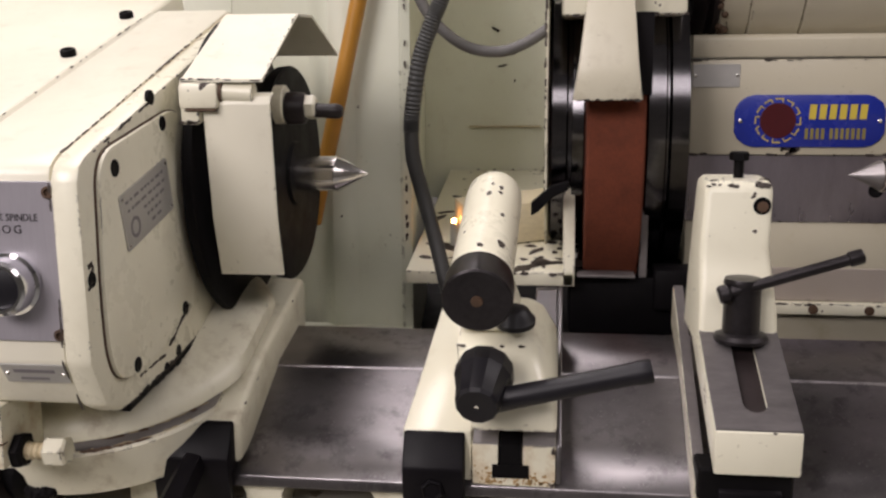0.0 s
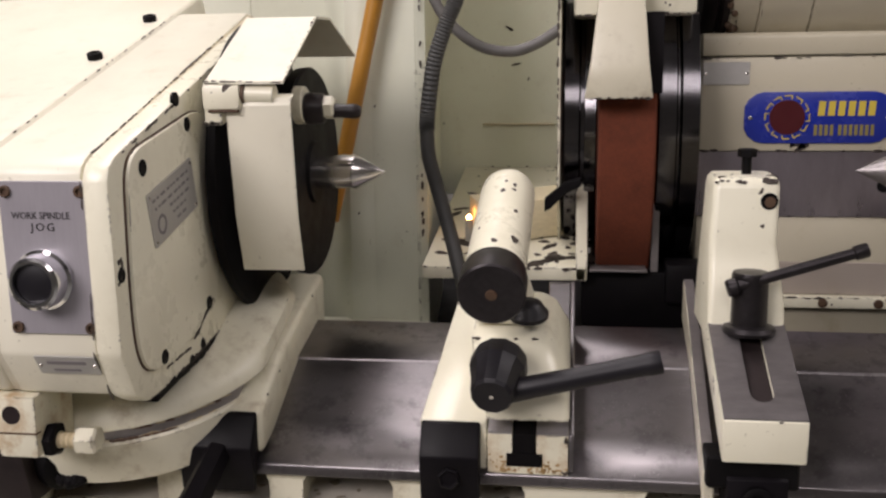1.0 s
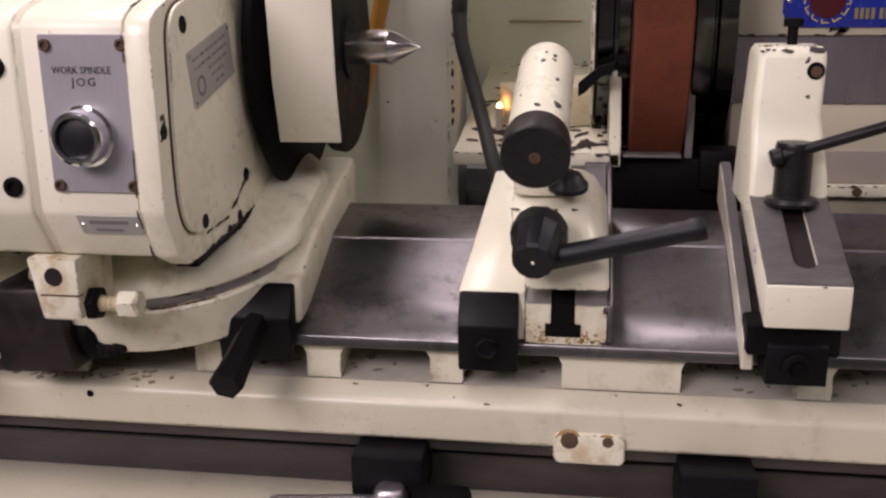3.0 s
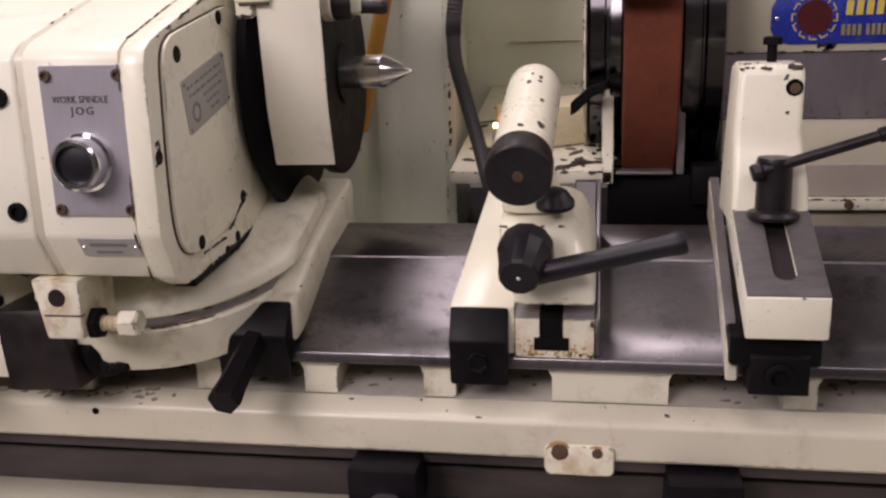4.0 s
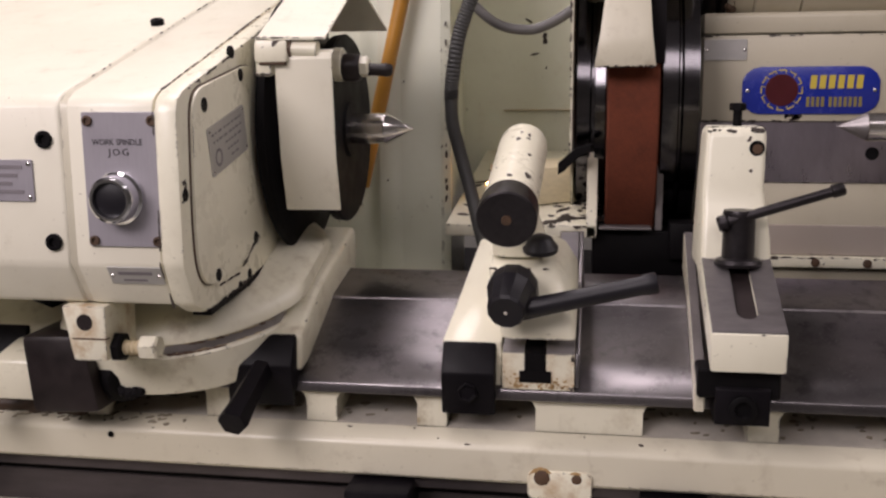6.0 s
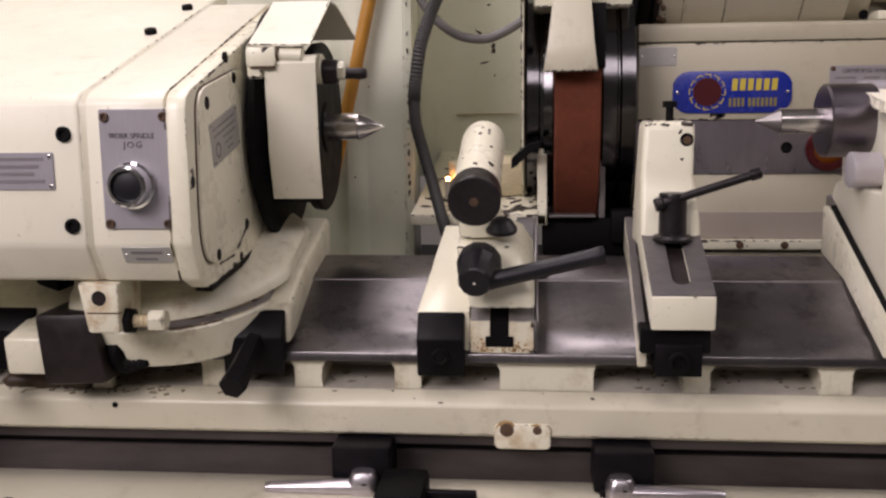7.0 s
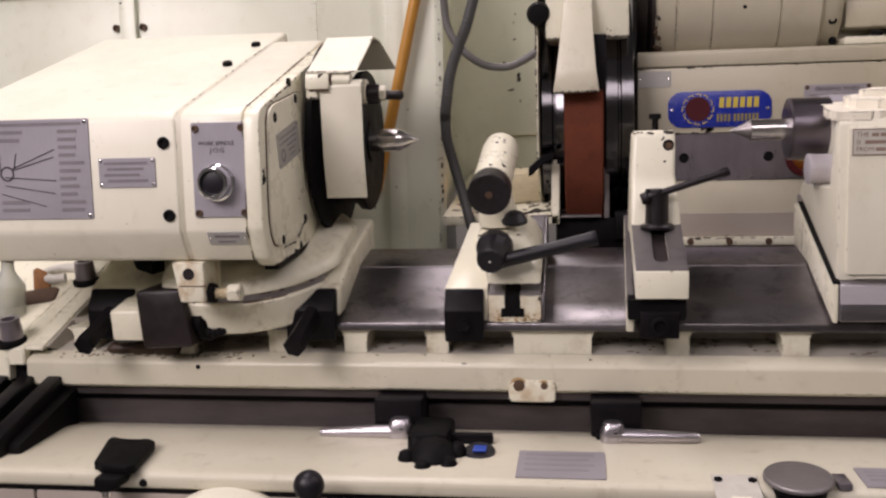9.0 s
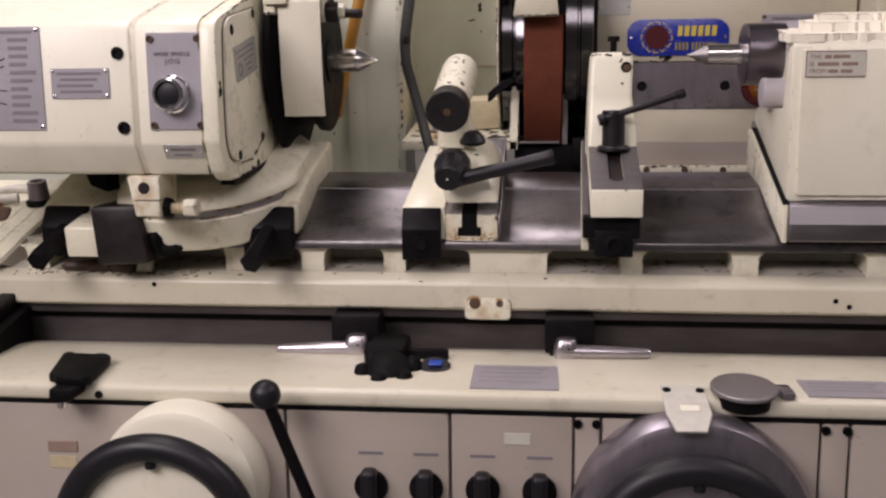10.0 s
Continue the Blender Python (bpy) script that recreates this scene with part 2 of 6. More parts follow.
def loft(rings, bm=None):
    """Rings of points of equal count, skinned and capped."""
    bm = bm or bmesh.new()
    rows = [[bm.verts.new(p) for p in r] for r in rings]
    n = len(rows[0])
    for a, b in zip(rows, rows[1:]):
        for i in range(n):
            bm.faces.new((a[i], a[(i + 1) % n], b[(i + 1) % n], b[i]))
    bm.faces.new(rows[0][::-1])
    bm.faces.new(rows[-1])
    return bm


def basis(d):
    d = Vector(d).normalized()
    u = d.orthogonal().normalized()
    return d, u, d.cross(u)


def lathe(origin, way, profile, seg=40, bm=None):
    """A turned body: profile of (distance along the axis, radius)."""
    bm = bm or bmesh.new()
    o = Vector(origin)
    d, u, w = basis(way)
    rings = []
    for a, r in profile:
        rings.append([o + d * a + (u * math.cos(k * math.tau / seg) + w * math.sin(k * math.tau / seg)) * max(r, 1e-5) for k in range(seg)])
    return loft(rings, bm)


def rod(p, q, r, r2=None, seg=24, bm=None):
    p, q = Vector(p), Vector(q)
    return lathe(p, q - p, [(0, r), ((q - p).length, r if r2 is None else r2)], seg, bm)


def ball(c, r, seg=24, bm=None):
    n = 12
    return lathe(Vector(c) - Vector((0, 0, r)), (0, 0, 1), [(r - r * math.cos(math.pi * i / n), r * math.sin(math.pi * i / n)) for i in range(n + 1)], seg, bm)


def smooth_line(points, steps=8):
    pts = [Vector(p) for p in points]
    pts = [2 * pts[0] - pts[1]] + pts + [2 * pts[-1] - pts[-2]]
    out = []
    for i in range(1, len(pts) - 2):
        a, b, c, d = pts[i - 1:i + 3]
        for k in range(steps):
            t = k / steps
            out.append(0.5 * (2 * b + (c - a) * t + (2 * a - 5 * b + 4 * c - d) * t * t + (3 * b - a - 3 * c + d) * t ** 3))
    return out + [pts[-2]]


def pipe(points, r, seg=14, steps=8, ribs=0.0, bm=None):
    """A bent tube; ribs: how far every second ring stands out."""
    line = smooth_line(points, steps)
    rings, u = [], None
    for i, p in enumerate(line):
        d = (line[min(i + 1, len(line) - 1)] - line[max(i - 1, 0)]).normalized()
        u = (u - d * u.dot(d)).normalized() if u else d.orthogonal().normalized()
        w = d.cross(u)
        rr = r + (ribs if i % 2 else 0)
        rings.append([p + (u * math.cos(k * math.tau / seg) + w * math.sin(k * math.tau / seg)) * rr for k in range(seg)])
    return loft(rings, bm)


def soft(bm, width, seg=2, angle=25):
    bmesh.ops.recalc_face_normals(bm, faces=bm.faces)
    edges = [e for e in bm.edges if len(e.link_faces) == 2 and e.calc_face_angle(0) > radians(angle)]
    bmesh.ops.bevel(bm, geom=edges, offset=width, offset_type="OFFSET", segments=seg, profile=0.5, affect="EDGES", clamp_overlap=True)
    return bm


def moved(bm, m):
    bmesh.ops.transform(bm, matrix=m, verts=bm.verts)
    return bm


def rounded(x0, x1, y0, y1, r, n=5):
    """A flat outline with round corners."""
    out = []
    for cx, cy, a in ((x1 - r, y1 - r, 0), (x0 + r, y1 - r, 90), (x0 + r, y0 + r, 180), (x1 - r, y0 + r, 270)):
        for k in range(n + 1):
            t = radians(a + 90 * k / n)
            out.append((cx + r * math.cos(t), cy + r * math.sin(t)))
    return out


ORIGIN = {}


def fillet(pts, r, n=6):
    """A closed outline with each corner rounded to about r."""
    out = []
    for i, p in enumerate(pts):
        p, a, b = Vector(p), Vector(pts[i - 1]), Vector(pts[(i + 1) % len(pts)])
        ra = min(r, (a - p).length * 0.48)
        rb = min(r, (b - p).length * 0.48)
        u, v = p + (a - p).normalized() * ra, p + (b - p).normalized() * rb
        for k in range(n + 1):
            t = k / n
            q = u * (1 - t) ** 2 + p * (2 * t * (1 - t)) + v * t ** 2
            out.append((q.x, q.y))
    return out


def thing(name, at, label, category, group="", kind=""):
    ob = tagged(new(name), label, category, group, kind)
    ob.location = at
    ob.empty_display_size = 0.05
    ORIGIN[ob.name] = Vector(at)
    return ob


def part(name, bm, material, parent=None, label="", sharp=35):
    """Links a bmesh, built in world places, as one mesh object under a thing or a part."""
    at = ORIGIN[parent.name] if parent else Vector((0, 0, 0))
    bmesh.ops.recalc_face_normals(bm, faces=bm.faces)
    bmesh.ops.translate(bm, vec=-at, verts=bm.verts)
    me = bpy.data.meshes.new(name)
    bm.to_mesh(me)
    bm.free()
    me.polygons.foreach_set("use_smooth", [True] * len(me.polygons))
    me.set_sharp_from_angle(angle=radians(sharp))
    me.materials.append(material)
    ob = new(name, me)
    if parent:
        ob.parent = parent
    ORIGIN[ob.name] = at
    if label:
        ob["label"] = label
    return ob


def solid(name, bm, material, label, category, group="", kind=""):
    return tagged(part(name, bm, material), label, category, group, kind)


def lettering(name, text, size, m, material, parent, depth=0.0004, align="CENTER", spread=1.0):
    """Raised or printed words; m puts the text's plane into the world."""
    cu = bpy.data.curves.new(name, "FONT")
    cu.body, cu.size, cu.align_x, cu.align_y, cu.extrude, cu.resolution_u, cu.space_character = text, size, align, "CENTER", depth, 2, spread
    tmp = bpy.data.objects.new(name, cu)
    me = bpy.data.meshes.new_from_object(tmp)
    bpy.data.objects.remove(tmp)
    bpy.data.curves.remove(cu)
    at = ORIGIN[parent.name]
    me.transform(Matrix.Translation(-at) @ m)
    me.materials.clear()
    me.materials.append(material)
    ob = new(name, me)
    ob.parent = parent
    ORIGIN[ob.name] = at
    return ob


FRONT = Matrix(((1, 0, 0, 0), (0, 0, 1, 0), (0, 1, 0, 0), (0, 0, 0, 1)))


def front_at(x, y, z):
    """The plane of a face that looks at the operator (its normal is -y)."""
    return Matrix.Translation((x, y, z)) @ pose(0, 0, 0, 90, 0, 0)


def screw(name, at, way, r, h, material, parent, socket=True):
    """A socket-head screw: a short drum with a hollow."""
    prof = [(0, r), (h * 0.85, r), (h, r * 0.88)]
    if socket:
        prof += [(h, r * 0.55), (h * 0.35, r * 0.5), (h * 0.3, 0.0)]
    else:
        prof += [(h * 1.15, r * 0.4), (h * 1.18, 0.0)]
    return part(name, lathe(at, way, prof, 16), material, parent)


def shear(bm, y0, k):
    """Tips a level body so that it follows the incline: z rises by k for each metre of y."""
    for v in bm.verts:
        v.co.z += (v.co.y - y0) * k
    return bm


def flake(bm, p, n, t, a, b, rng):
    """One spot of lost paint: a thin ragged scale on the surface."""
    n = Vector(n).normalized()
    t = (Vector(t) - n * n.dot(Vector(t))).normalized()
    w = n.cross(t)
    k = rng.randint(6, 9)
    rims = []
    for h in (-0.0004, 0.00035):
        rims.append([])
    for i in range(k):
        ang = math.tau * (i + rng.random() * 0.6) / k
        r = 0.55 + 0.65 * rng.random()
        q = Vector(p) + t * (a * r * math.cos(ang)) + w * (b * r * math.sin(ang))
        rims[0].append(q - n * 0.0004)
        rims[1].append(q + n * 0.00035)
    loft(rims, bm)


def chipped_edges(parent, lines, seed, gap=0.006, a=0.003, b=0.0012, keep=0.65, name="paint_chip"):
    """Ragged loss of paint along edges; lines of (from, to, surface normal)."""
    rng = random.Random(seed)
    bm = bmesh.new()
    for p, q, n in lines:
        p, q = Vector(p), Vector(q)
        d = q - p
        m = max(1, int(d.length / gap))
        side = Vector(n).cross(d).normalized()
        dense = rng.random()
        for i in range(m):
            dense = min(1, max(0, dense + rng.uniform(-0.3, 0.3)))
            if rng.random() > keep * (0.5 + dense):
                continue
            s = rng.uniform(0.5, 1.5) * (0.6 + dense * 0.8)
            flake(bm, p + d * ((i + rng.random()) / m) + side * rng.uniform(-0.5, 0.5) * b, n, d, a * s, b * s, rng)
    return tagged(part(name, bm, chip_iron, parent, "bare iron where the paint is chipped"), kind="stuff")


def chipped_patch(parent, corner, u, v, count, seed, a=0.004, name="paint_chip", material=None, label="bare iron where the paint is chipped"):
    """Ragged spots of lost paint strewn over a flat patch."""
    rng = random.Random(seed)
    bm = bmesh.new()
    u, v = Vector(u), Vector(v)
    n = u.cross(v)
    for i in range(count):
        s = rng.choice((0.4, 0.5, 0.7, 1.0, 1.6))
        x, y = rng.random(), rng.random()
        p = Vector(corner) + u * x + v * y
        t = u.normalized() * math.cos(i * 1.3) + v.normalized() * math.sin(i * 1.3)
        for j in range(rng.choice((1, 1, 2, 3))):
            flake(bm, p + t * (j * a * s * 0.9), n, t, a * s * rng.uniform(0.6, 1.2), a * s * rng.uniform(0.35, 0.8), rng)
    return tagged(part(name, bm, material or chip_iron, parent, label), kind="stuff")


# ---- the room ----
tagged(part("floor", box(-4, 4, -3, 4.5, -0.1, 0.0), concrete), "dark painted concrete workshop floor", "floor", kind="structure")
tagged(part("ceiling", box(-4, 4, -3, 4.5, 3.0, 3.1), ceil_paint), "plain pale workshop ceiling", "ceiling", kind="structure")
for nm, dims in (("wall_north", (-4, 4, 4.5, 4.6, 0, 3)), ("wall_south", (-4, 4, -3.1, -3, 0, 3)), ("wall_west", (-4.1, -4, -3, 4.5, 0, 3)), ("wall_east", (4, 4.1, -3, 4.5, 0, 3))):
    tagged(part(nm, box(*dims), wall_paint), "plain grey-cream workshop wall", "wall", kind="structure")

# ---- machine bed ----
bed = thing("machine_bed", (0, 0.9, 0), "cream enamelled cast iron grinder bed with an oily steel way", "machine bed")
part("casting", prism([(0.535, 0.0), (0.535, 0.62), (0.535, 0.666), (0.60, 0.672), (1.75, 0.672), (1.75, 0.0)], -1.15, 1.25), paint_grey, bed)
# ledge enamel is darkened to stand for the weaker light there
part("deck", soft(prism([(0.72, 0.640), (0.72, 0.6815), (0.670, 0.6910), (0.655, 0.6918), (0.528, 0.6885), (0.520, 0.6860), (0.5170, 0.681), (0.5170, 0.6695), (0.52, 0.6680)], -1.15, 1.25), 0.003), paint_dimmed, bed, "cream enamelled top ledge with oil stains")
part("way", prism([(0.715, 0.670), (0.715, 0.7150), (0.716, 0.716), (0.80, 0.716), (0.80, 0.670)], -0.62, 1.25), way_steel, bed, "oily grey steel slideway")
# solid black box gives the gap under the table its shade
part("slot", box(-0.66, 1.25, 0.7165, 0.81, 0.714, 0.732), oil_and_shade_black, bed, "black fill for the shade in the gap under the table")
# plain black block that fills the space behind the table
part("rear_fill", box(-1.15, 1.25, 0.96, 1.60, 0.655, 0.80), oil_and_shade_black, bed, "black block behind the table")
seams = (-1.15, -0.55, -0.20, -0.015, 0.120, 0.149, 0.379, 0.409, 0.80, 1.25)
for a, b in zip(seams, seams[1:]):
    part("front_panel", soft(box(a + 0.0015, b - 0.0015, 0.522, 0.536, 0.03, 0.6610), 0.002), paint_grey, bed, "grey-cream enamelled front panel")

# black strip that stands for the shade beneath the ledge lip
part("ledge_shade_strip", box(-1.149, 1.249, 0.5235, 0.535, 0.6600, 0.6690), oil_and_shade_black, bed, "black strip for the shade under the ledge")

# ---- lower table ----
table = thing("traverse_table", (0, 0.75, 0.735), "long cream enamelled lower table with arched pockets in its side", "machine table")
part("beam", soft(prism([(0.698, 0.737), (0.6905, 0.7405), (0.690, 0.7425), (0.690, 0.7705), (0.693, 0.7745), (0.713, 0.783), (0.716, 0.774), (0.83, 0.775), (0.83, 0.737)], -0.656, 1.15), 0.0025), paint_dimmed, table, "chipped cream front beam")
part("rail", box(-0.635, 1.15, 0.700, 0.83, 0.727, 0.738), way_steel, table, "oily brown-grey steel rail")
part("pocket_floor", prism([(0.7165, 0.7755), (0.7165, 0.7815), (0.7705, 0.7915), (0.7705, 0.7755)], -0.63, 1.14), grime, table, "oily grey sludge in the pockets")
part("pocket_wall", box(-0.63, 1.14, 0.770, 0.86, 0.775, 0.815), grime, table)
for a, b in ((-0.60, -0.57), (-0.456, -0.43), (-0.327, -0.303), (-0.226, -0.196), (-0.118, -0.090), (-0.007, 0.090), (0.181, 0.209), (0.318, 0.350), (0.478, 0.505), (0.60, 0.70), (0.80, 0.83), (0.95, 1.05)):
    f = 0.010
    outline = [(a - f, 0.8125), (a - 0.003, 0.809), (a, 0.803), (a, 0.770), (b, 0.770), (b, 0.803), (b + 0.003, 0.809), (b + f, 0.8125)]
    part("pocket_rib", prism(outline, 0.7165, 0.800, "y"), paint_cast, table)
# cast recess with two screws in the beam's face
part("boss", soft(prism(rounded(-0.012, 0.046, 0.7275, 0.7545, 0.006), 0.6865, 0.700, "y"), 0.002), paint_rusty, table, "cream cast pad with rusty screw holes")
for x in (0.001, 0.032):
    part("pad_rust", lathe((x - 0.001, 0.6868, 0.7478), (0, -1, 0), [(0, 0.0112 - x * 0.10), (0.0002, 0.0105 - x * 0.10), (0.0003, 0.0)], 11), rust_stain, table, "brown rust round the screw")
    part("pad_screw", lathe((x, 0.6866, 0.7485), (0, -1, 0), [(0, 0.0078 - x * 0.09), (0.0005, 0.0070 - x * 0.09), (0.0006, 0.0)], 9), brown_rust, table)
for x, z in ((-0.415, 0.767), (0.452, 0.750), (0.436, 0.757)):
    part("tapped_hole", lathe((x, 0.6895, z), (0, -1, 0), [(0, 0.0032), (0.0008, 0.0028), (0.001, 0.0)], 14), black_iron, table)

chipped_edges(table, [((-0.63, 0.6925, 0.7745), (1.1, 0.6925, 0.7745), (0, -0.6, 0.8))], 51, 0.03, 0.0025, 0.0005, 0.07)
chipped_patch(table, (-0.20, 0.695, 0.7757), (0.32, 0, 0), (0, 0.016, 0.007), 6, 52, 0.0022)

# sludge lying in the pockets and brown dirt on the beam beside the headstock
sludge_rng = random.Random(63)
sludge = bmesh.new()
for k in range(150):
    y = sludge_rng.uniform(0.720, 0.768)
    x = sludge_rng.uniform(-0.60, 0.62)
    flake(sludge, (x, y, 0.7823 + (y - 0.7165) * 0.185), (0, -0.18, 1), (1, 0.2, 0.04), sludge_rng.uniform(0.0015, 0.006), sludge_rng.uniform(0.001, 0.003), sludge_rng)
tagged(part("sludge", sludge, dry_sludge, table, "dark oily dirt lying in the pockets"), kind="stuff")
crumbs = bmesh.new()
for k in range(80):
    x = sludge_rng.choice((-0.57, -0.535, -0.475, -0.40, -0.365)) + sludge_rng.gauss(0, 0.022)
    flake(crumbs, (x, sludge_rng.uniform(0.697, 0.711), 0.7795), (0, -0.38, 0.92), (1, 0.3, 0.1), sludge_rng.uniform(0.001, 0.005), sludge_rng.uniform(0.0007, 0.002), sludge_rng)
for v in crumbs.verts:
    v.co.z += (v.co.y - 0.704) * 0.41
def ridge(x0, x1, y, z, r, count):
    """A lumpy ridge of caked dirt along the beam."""
    rings = []
    for k in range(count + 1):
        x = x0 + (x1 - x0) * k / count
        q = r * (0.35 if k in (0, count) else sludge_rng.uniform(0.75, 1.25))
        rings.append([(x + sludge_rng.uniform(-0.0012, 0.0012), y + q * 1.1 * math.cos(radians(w)), z + q * sludge_rng.uniform(0.85, 1.15) * math.sin(radians(w))) for w in range(0, 360, 30)])
    return loft(rings)


part("caked_dirt", ridge(-0.548, -0.446, 0.7105, 0.786, 0.0085, 20), greasy_brown, table, "caked brown oily dirt under the stop block", 60)
part("cast_stub", soft(loft([[(-0.4470, 0.704, 0.780), (-0.423, 0.704, 0.780), (-0.423, 0.716, 0.780), (-0.447, 0.716, 0.780)], [(-0.441, 0.706, 0.795), (-0.426, 0.706, 0.803), (-0.424, 0.716, 0.804), (-0.443, 0.716, 0.797)]]), 0.002), paint_cast, table, "dirty cream cast stub")
tagged(part("dirt", crumbs, dry_sludge, table, "brown greasy crumbs on the beam"), kind="stuff")

# ---- swivel table ----
swivel = thing("swivel_table", (0, 0.80, 0.81), "inclined ground steel table top, oily and scratched", "machine table")
part("top", soft(prism([(0.708, 0.8125), (0.708, 0.8225), (0.752, 0.843), (0.8262, 0.8765), (0.8268, 0.8795), (0.903, 0.8945), (0.903, 0.815)], -0.56, 1.10), 0.0012, 1), table_steel, swivel)
part("rear_rail", box(-0.56, 1.10, 0.9035, 0.935, 0.80, 0.880), black_iron, swivel)

# ---- headstock ----
head = thing("headstock", (-0.42, 0.78, 0.86), "cream enamelled workhead housing with chipped edges and screwed plates", "machine head")
K_BASE = 0.30
part("base_plate", soft(prism([(0.714, 0.8665), (0.775, 0.8965), (0.85, 0.9185), (0.925, 0.9385), (0.932, 0.930), (0.932, 0.885), (0.735, 0.832), (0.714, 0.829)], -0.572, -0.2285), 0.005, 3), paint_cast, head, "cream cast foot on the inclined table")
TIP = pose(-0.372, 0.815, 0.859, 18.3, 0, 0)


def turned(profile, cut, seg=96):
    bm = moved(lathe((0, 0, 0), (0, 0, 1), profile, seg), TIP)
    for v in bm.verts:
        v.co.x = min(max(v.co.x, -0.455), cut)
    return bm


part("lower_ring", turned([(0.0, 0.146), (0.003, 0.149), (0.041, 0.149), (0.043, 0.147)], -0.250), paint_cast, head, "cream cast swivel ring")
part("degree_scale", turned([(0.0425, 0.1440), (0.053, 0.1440)], -0.252), machined_grey, head, "grey steel degree scale")
part("upper_ring", turned([(0.0525, 0.144), (0.055, 0.1475), (0.060, 0.1465), (0.067, 0.140), (0.072, 0.131), (0.075, 0.118)], -0.236), paint_cast, head, "cream cast swivel ring")
side = [(0.612, 0.916), (0.590, 0.953), (0.590, 1.082), (0.5925, 1.0880), (0.598, 1.0925), (0.605, 1.0957), (0.955, 1.2042), (0.965, 1.203), (0.972, 1.195), (0.972, 0.925)]
motor_side = side[:6] + [(1.030, 1.2276), (1.040, 1.2255), (1.046, 1.210), (1.046, 0.925)]
part("motor_housing", soft(prism(motor_side, -0.6900, -0.3836), 0.0060, 3), paint_clean, head, "cream enamelled motor housing")
part("seam", prism([(y * 0.990 + 0.0078, z * 0.990 + 0.0105) for y, z in side], -0.3850, -0.3770), paint_dimmed, head, "stained groove between the housings")
part("gear_housing", soft(prism(side, -0.3790, -0.3040), 0.0030, 2), paint_clean, head, "cream enamelled gear housing")
part("gasket", prism([(y * 0.978 + 0.0172, z * 0.978 + 0.0231) for y, z in side], -0.3055, -0.2995), oil_stain, head, "stained gasket")
plate = [(0.622, 0.908), (0.601, 0.919), (0.583, 0.955), (0.583, 1.078), (0.588, 1.089), (0.600, 1.096), (0.905, 1.1885), (0.915, 1.185), (0.915, 0.945), (0.872, 0.936), (0.835, 0.926), (0.70, 0.909)]
part("end_cover", soft(prism(plate, -0.3015, -0.2815), 0.004, 2), paint, head, "cream end cover with chipped edges")
inner = fillet([(0.601, 1.000), (0.606, 1.094), (0.742, 1.1195), (0.7725, 1.098), (0.769, 1.010), (0.755, 0.944), (0.690, 0.935), (0.622, 0.929), (0.603, 0.950)], 0.024, 6)
mid_y = sum(p[0] for p in inner) / len(inner)
mid_z = sum(p[1] for p in inner) / len(inner)
part("cover_gasket", prism([(mid_y + (y - mid_y) * 1.010, mid_z + (z - mid_z) * 1.010) for y, z in inner], -0.2817, -0.2800), brown_rust, head)
part("access_cover", soft(prism(inner, -0.2817, -0.2772), 0.0012), paint, head, "cream access cover with a dark seam")
for y, z, r in ((0.705, 1.128, 0.0058), (0.713, 1.108, 0.0058), (0.628, 1.083, 0.0062), (0.736, 0.955, 0.0058), (0.642, 0.937, 0.0058), (0.592, 1.012, 0.0055), (0.727, 0.921, 0.0052), (0.702, 0.914, 0.0052)):
    x = -0.2770 if 0.61 < y and 0.925 < z < 1.11 else -0.2815
    part("socket_screw", lathe((x - 0.0025, y, z), (1, 0, 0), [(0, r), (0.0028, r), (0.0031, r * 0.92), (0.0028, r * 0.5), (0.0028, 0)], 16), black_iron, head)


def side_plate():
    """Engraved plate on the access cover, turned with the machine's incline."""
    m = Matrix(((0, 0, 1, -0.2772), (0.974, -0.226, 0, 0.676), (0.226, 0.974, 0, 1.0515), (0, 0, 0, 1)))
    p = part("label_plate", moved(prism(rounded(-0.043, 0.043, -0.021, 0.021, 0.002, 2), -0.0002, 0.0012, "z"), m), plate_pale, head, "worn aluminium label plate")
    dash = random.Random(71)
    for i in range(5):
        x = (-0.036, -0.034, -0.008, -0.004, 0.002)[i]
        while x < 0.032 - 0.003 * i:
            w = dash.uniform(0.003, 0.009)
            y = 0.0135 - i * 0.0068
            part("engraved_line", moved(box(x, x + w, y - 0.0011, y + 0.0011, 0.001, 0.0014), m), soft_ink, p)
            x += w + dash.uniform(0.0018, 0.004)
    part("engraved_mark", moved(lathe((-0.026, -0.008, 0.001), (0, 0, 1), [(0, 0.008), (0.0004, 0.008), (0.0004, 0.0055), (0, 0.005)], 20), m), soft_ink, p)
    for x in (-0.0395, 0.0395):
        for y in (-0.0175, 0.0175):
            part("rivet", moved(lathe((x, y, 0.0011), (0, 0, 1), [(0, 0.0016), (0.0008, 0.0011), (0.001, 0)], 10), m), bright_steel, p)


side_plate()

# jog control on the front of the gear housing
jog = part("jog_panel", soft(prism(rounded(-0.3650, -0.2985, 0.9695, 1.0785, 0.0015, 2), 0.5878, 0.5905, "y"), 0.0005, 1), plate_metal, head, "lavender-grey aluminium jog button panel")
for x in (-0.3595, -0.3045):
    for z in (0.9745, 1.0715):
        screw("panel_screw", (x, 0.588, z), (0, -1, 0), 0.0042, 0.0025, brown_rust, jog)
lettering("panel_words", "WORK SPINDLE", 0.0070, front_at(-0.3350, 0.5876, 1.0543) @ Matrix.Diagonal((0.86, 1, 1, 1)), dark_ink, jog, 0.0002)
lettering("panel_words", "JOG", 0.0080, front_at(-0.3340, 0.5876, 1.0462) @ Matrix.Diagonal((1.08, 1, 1, 1)), dark_ink, jog, 0.0002, spread=1.25)
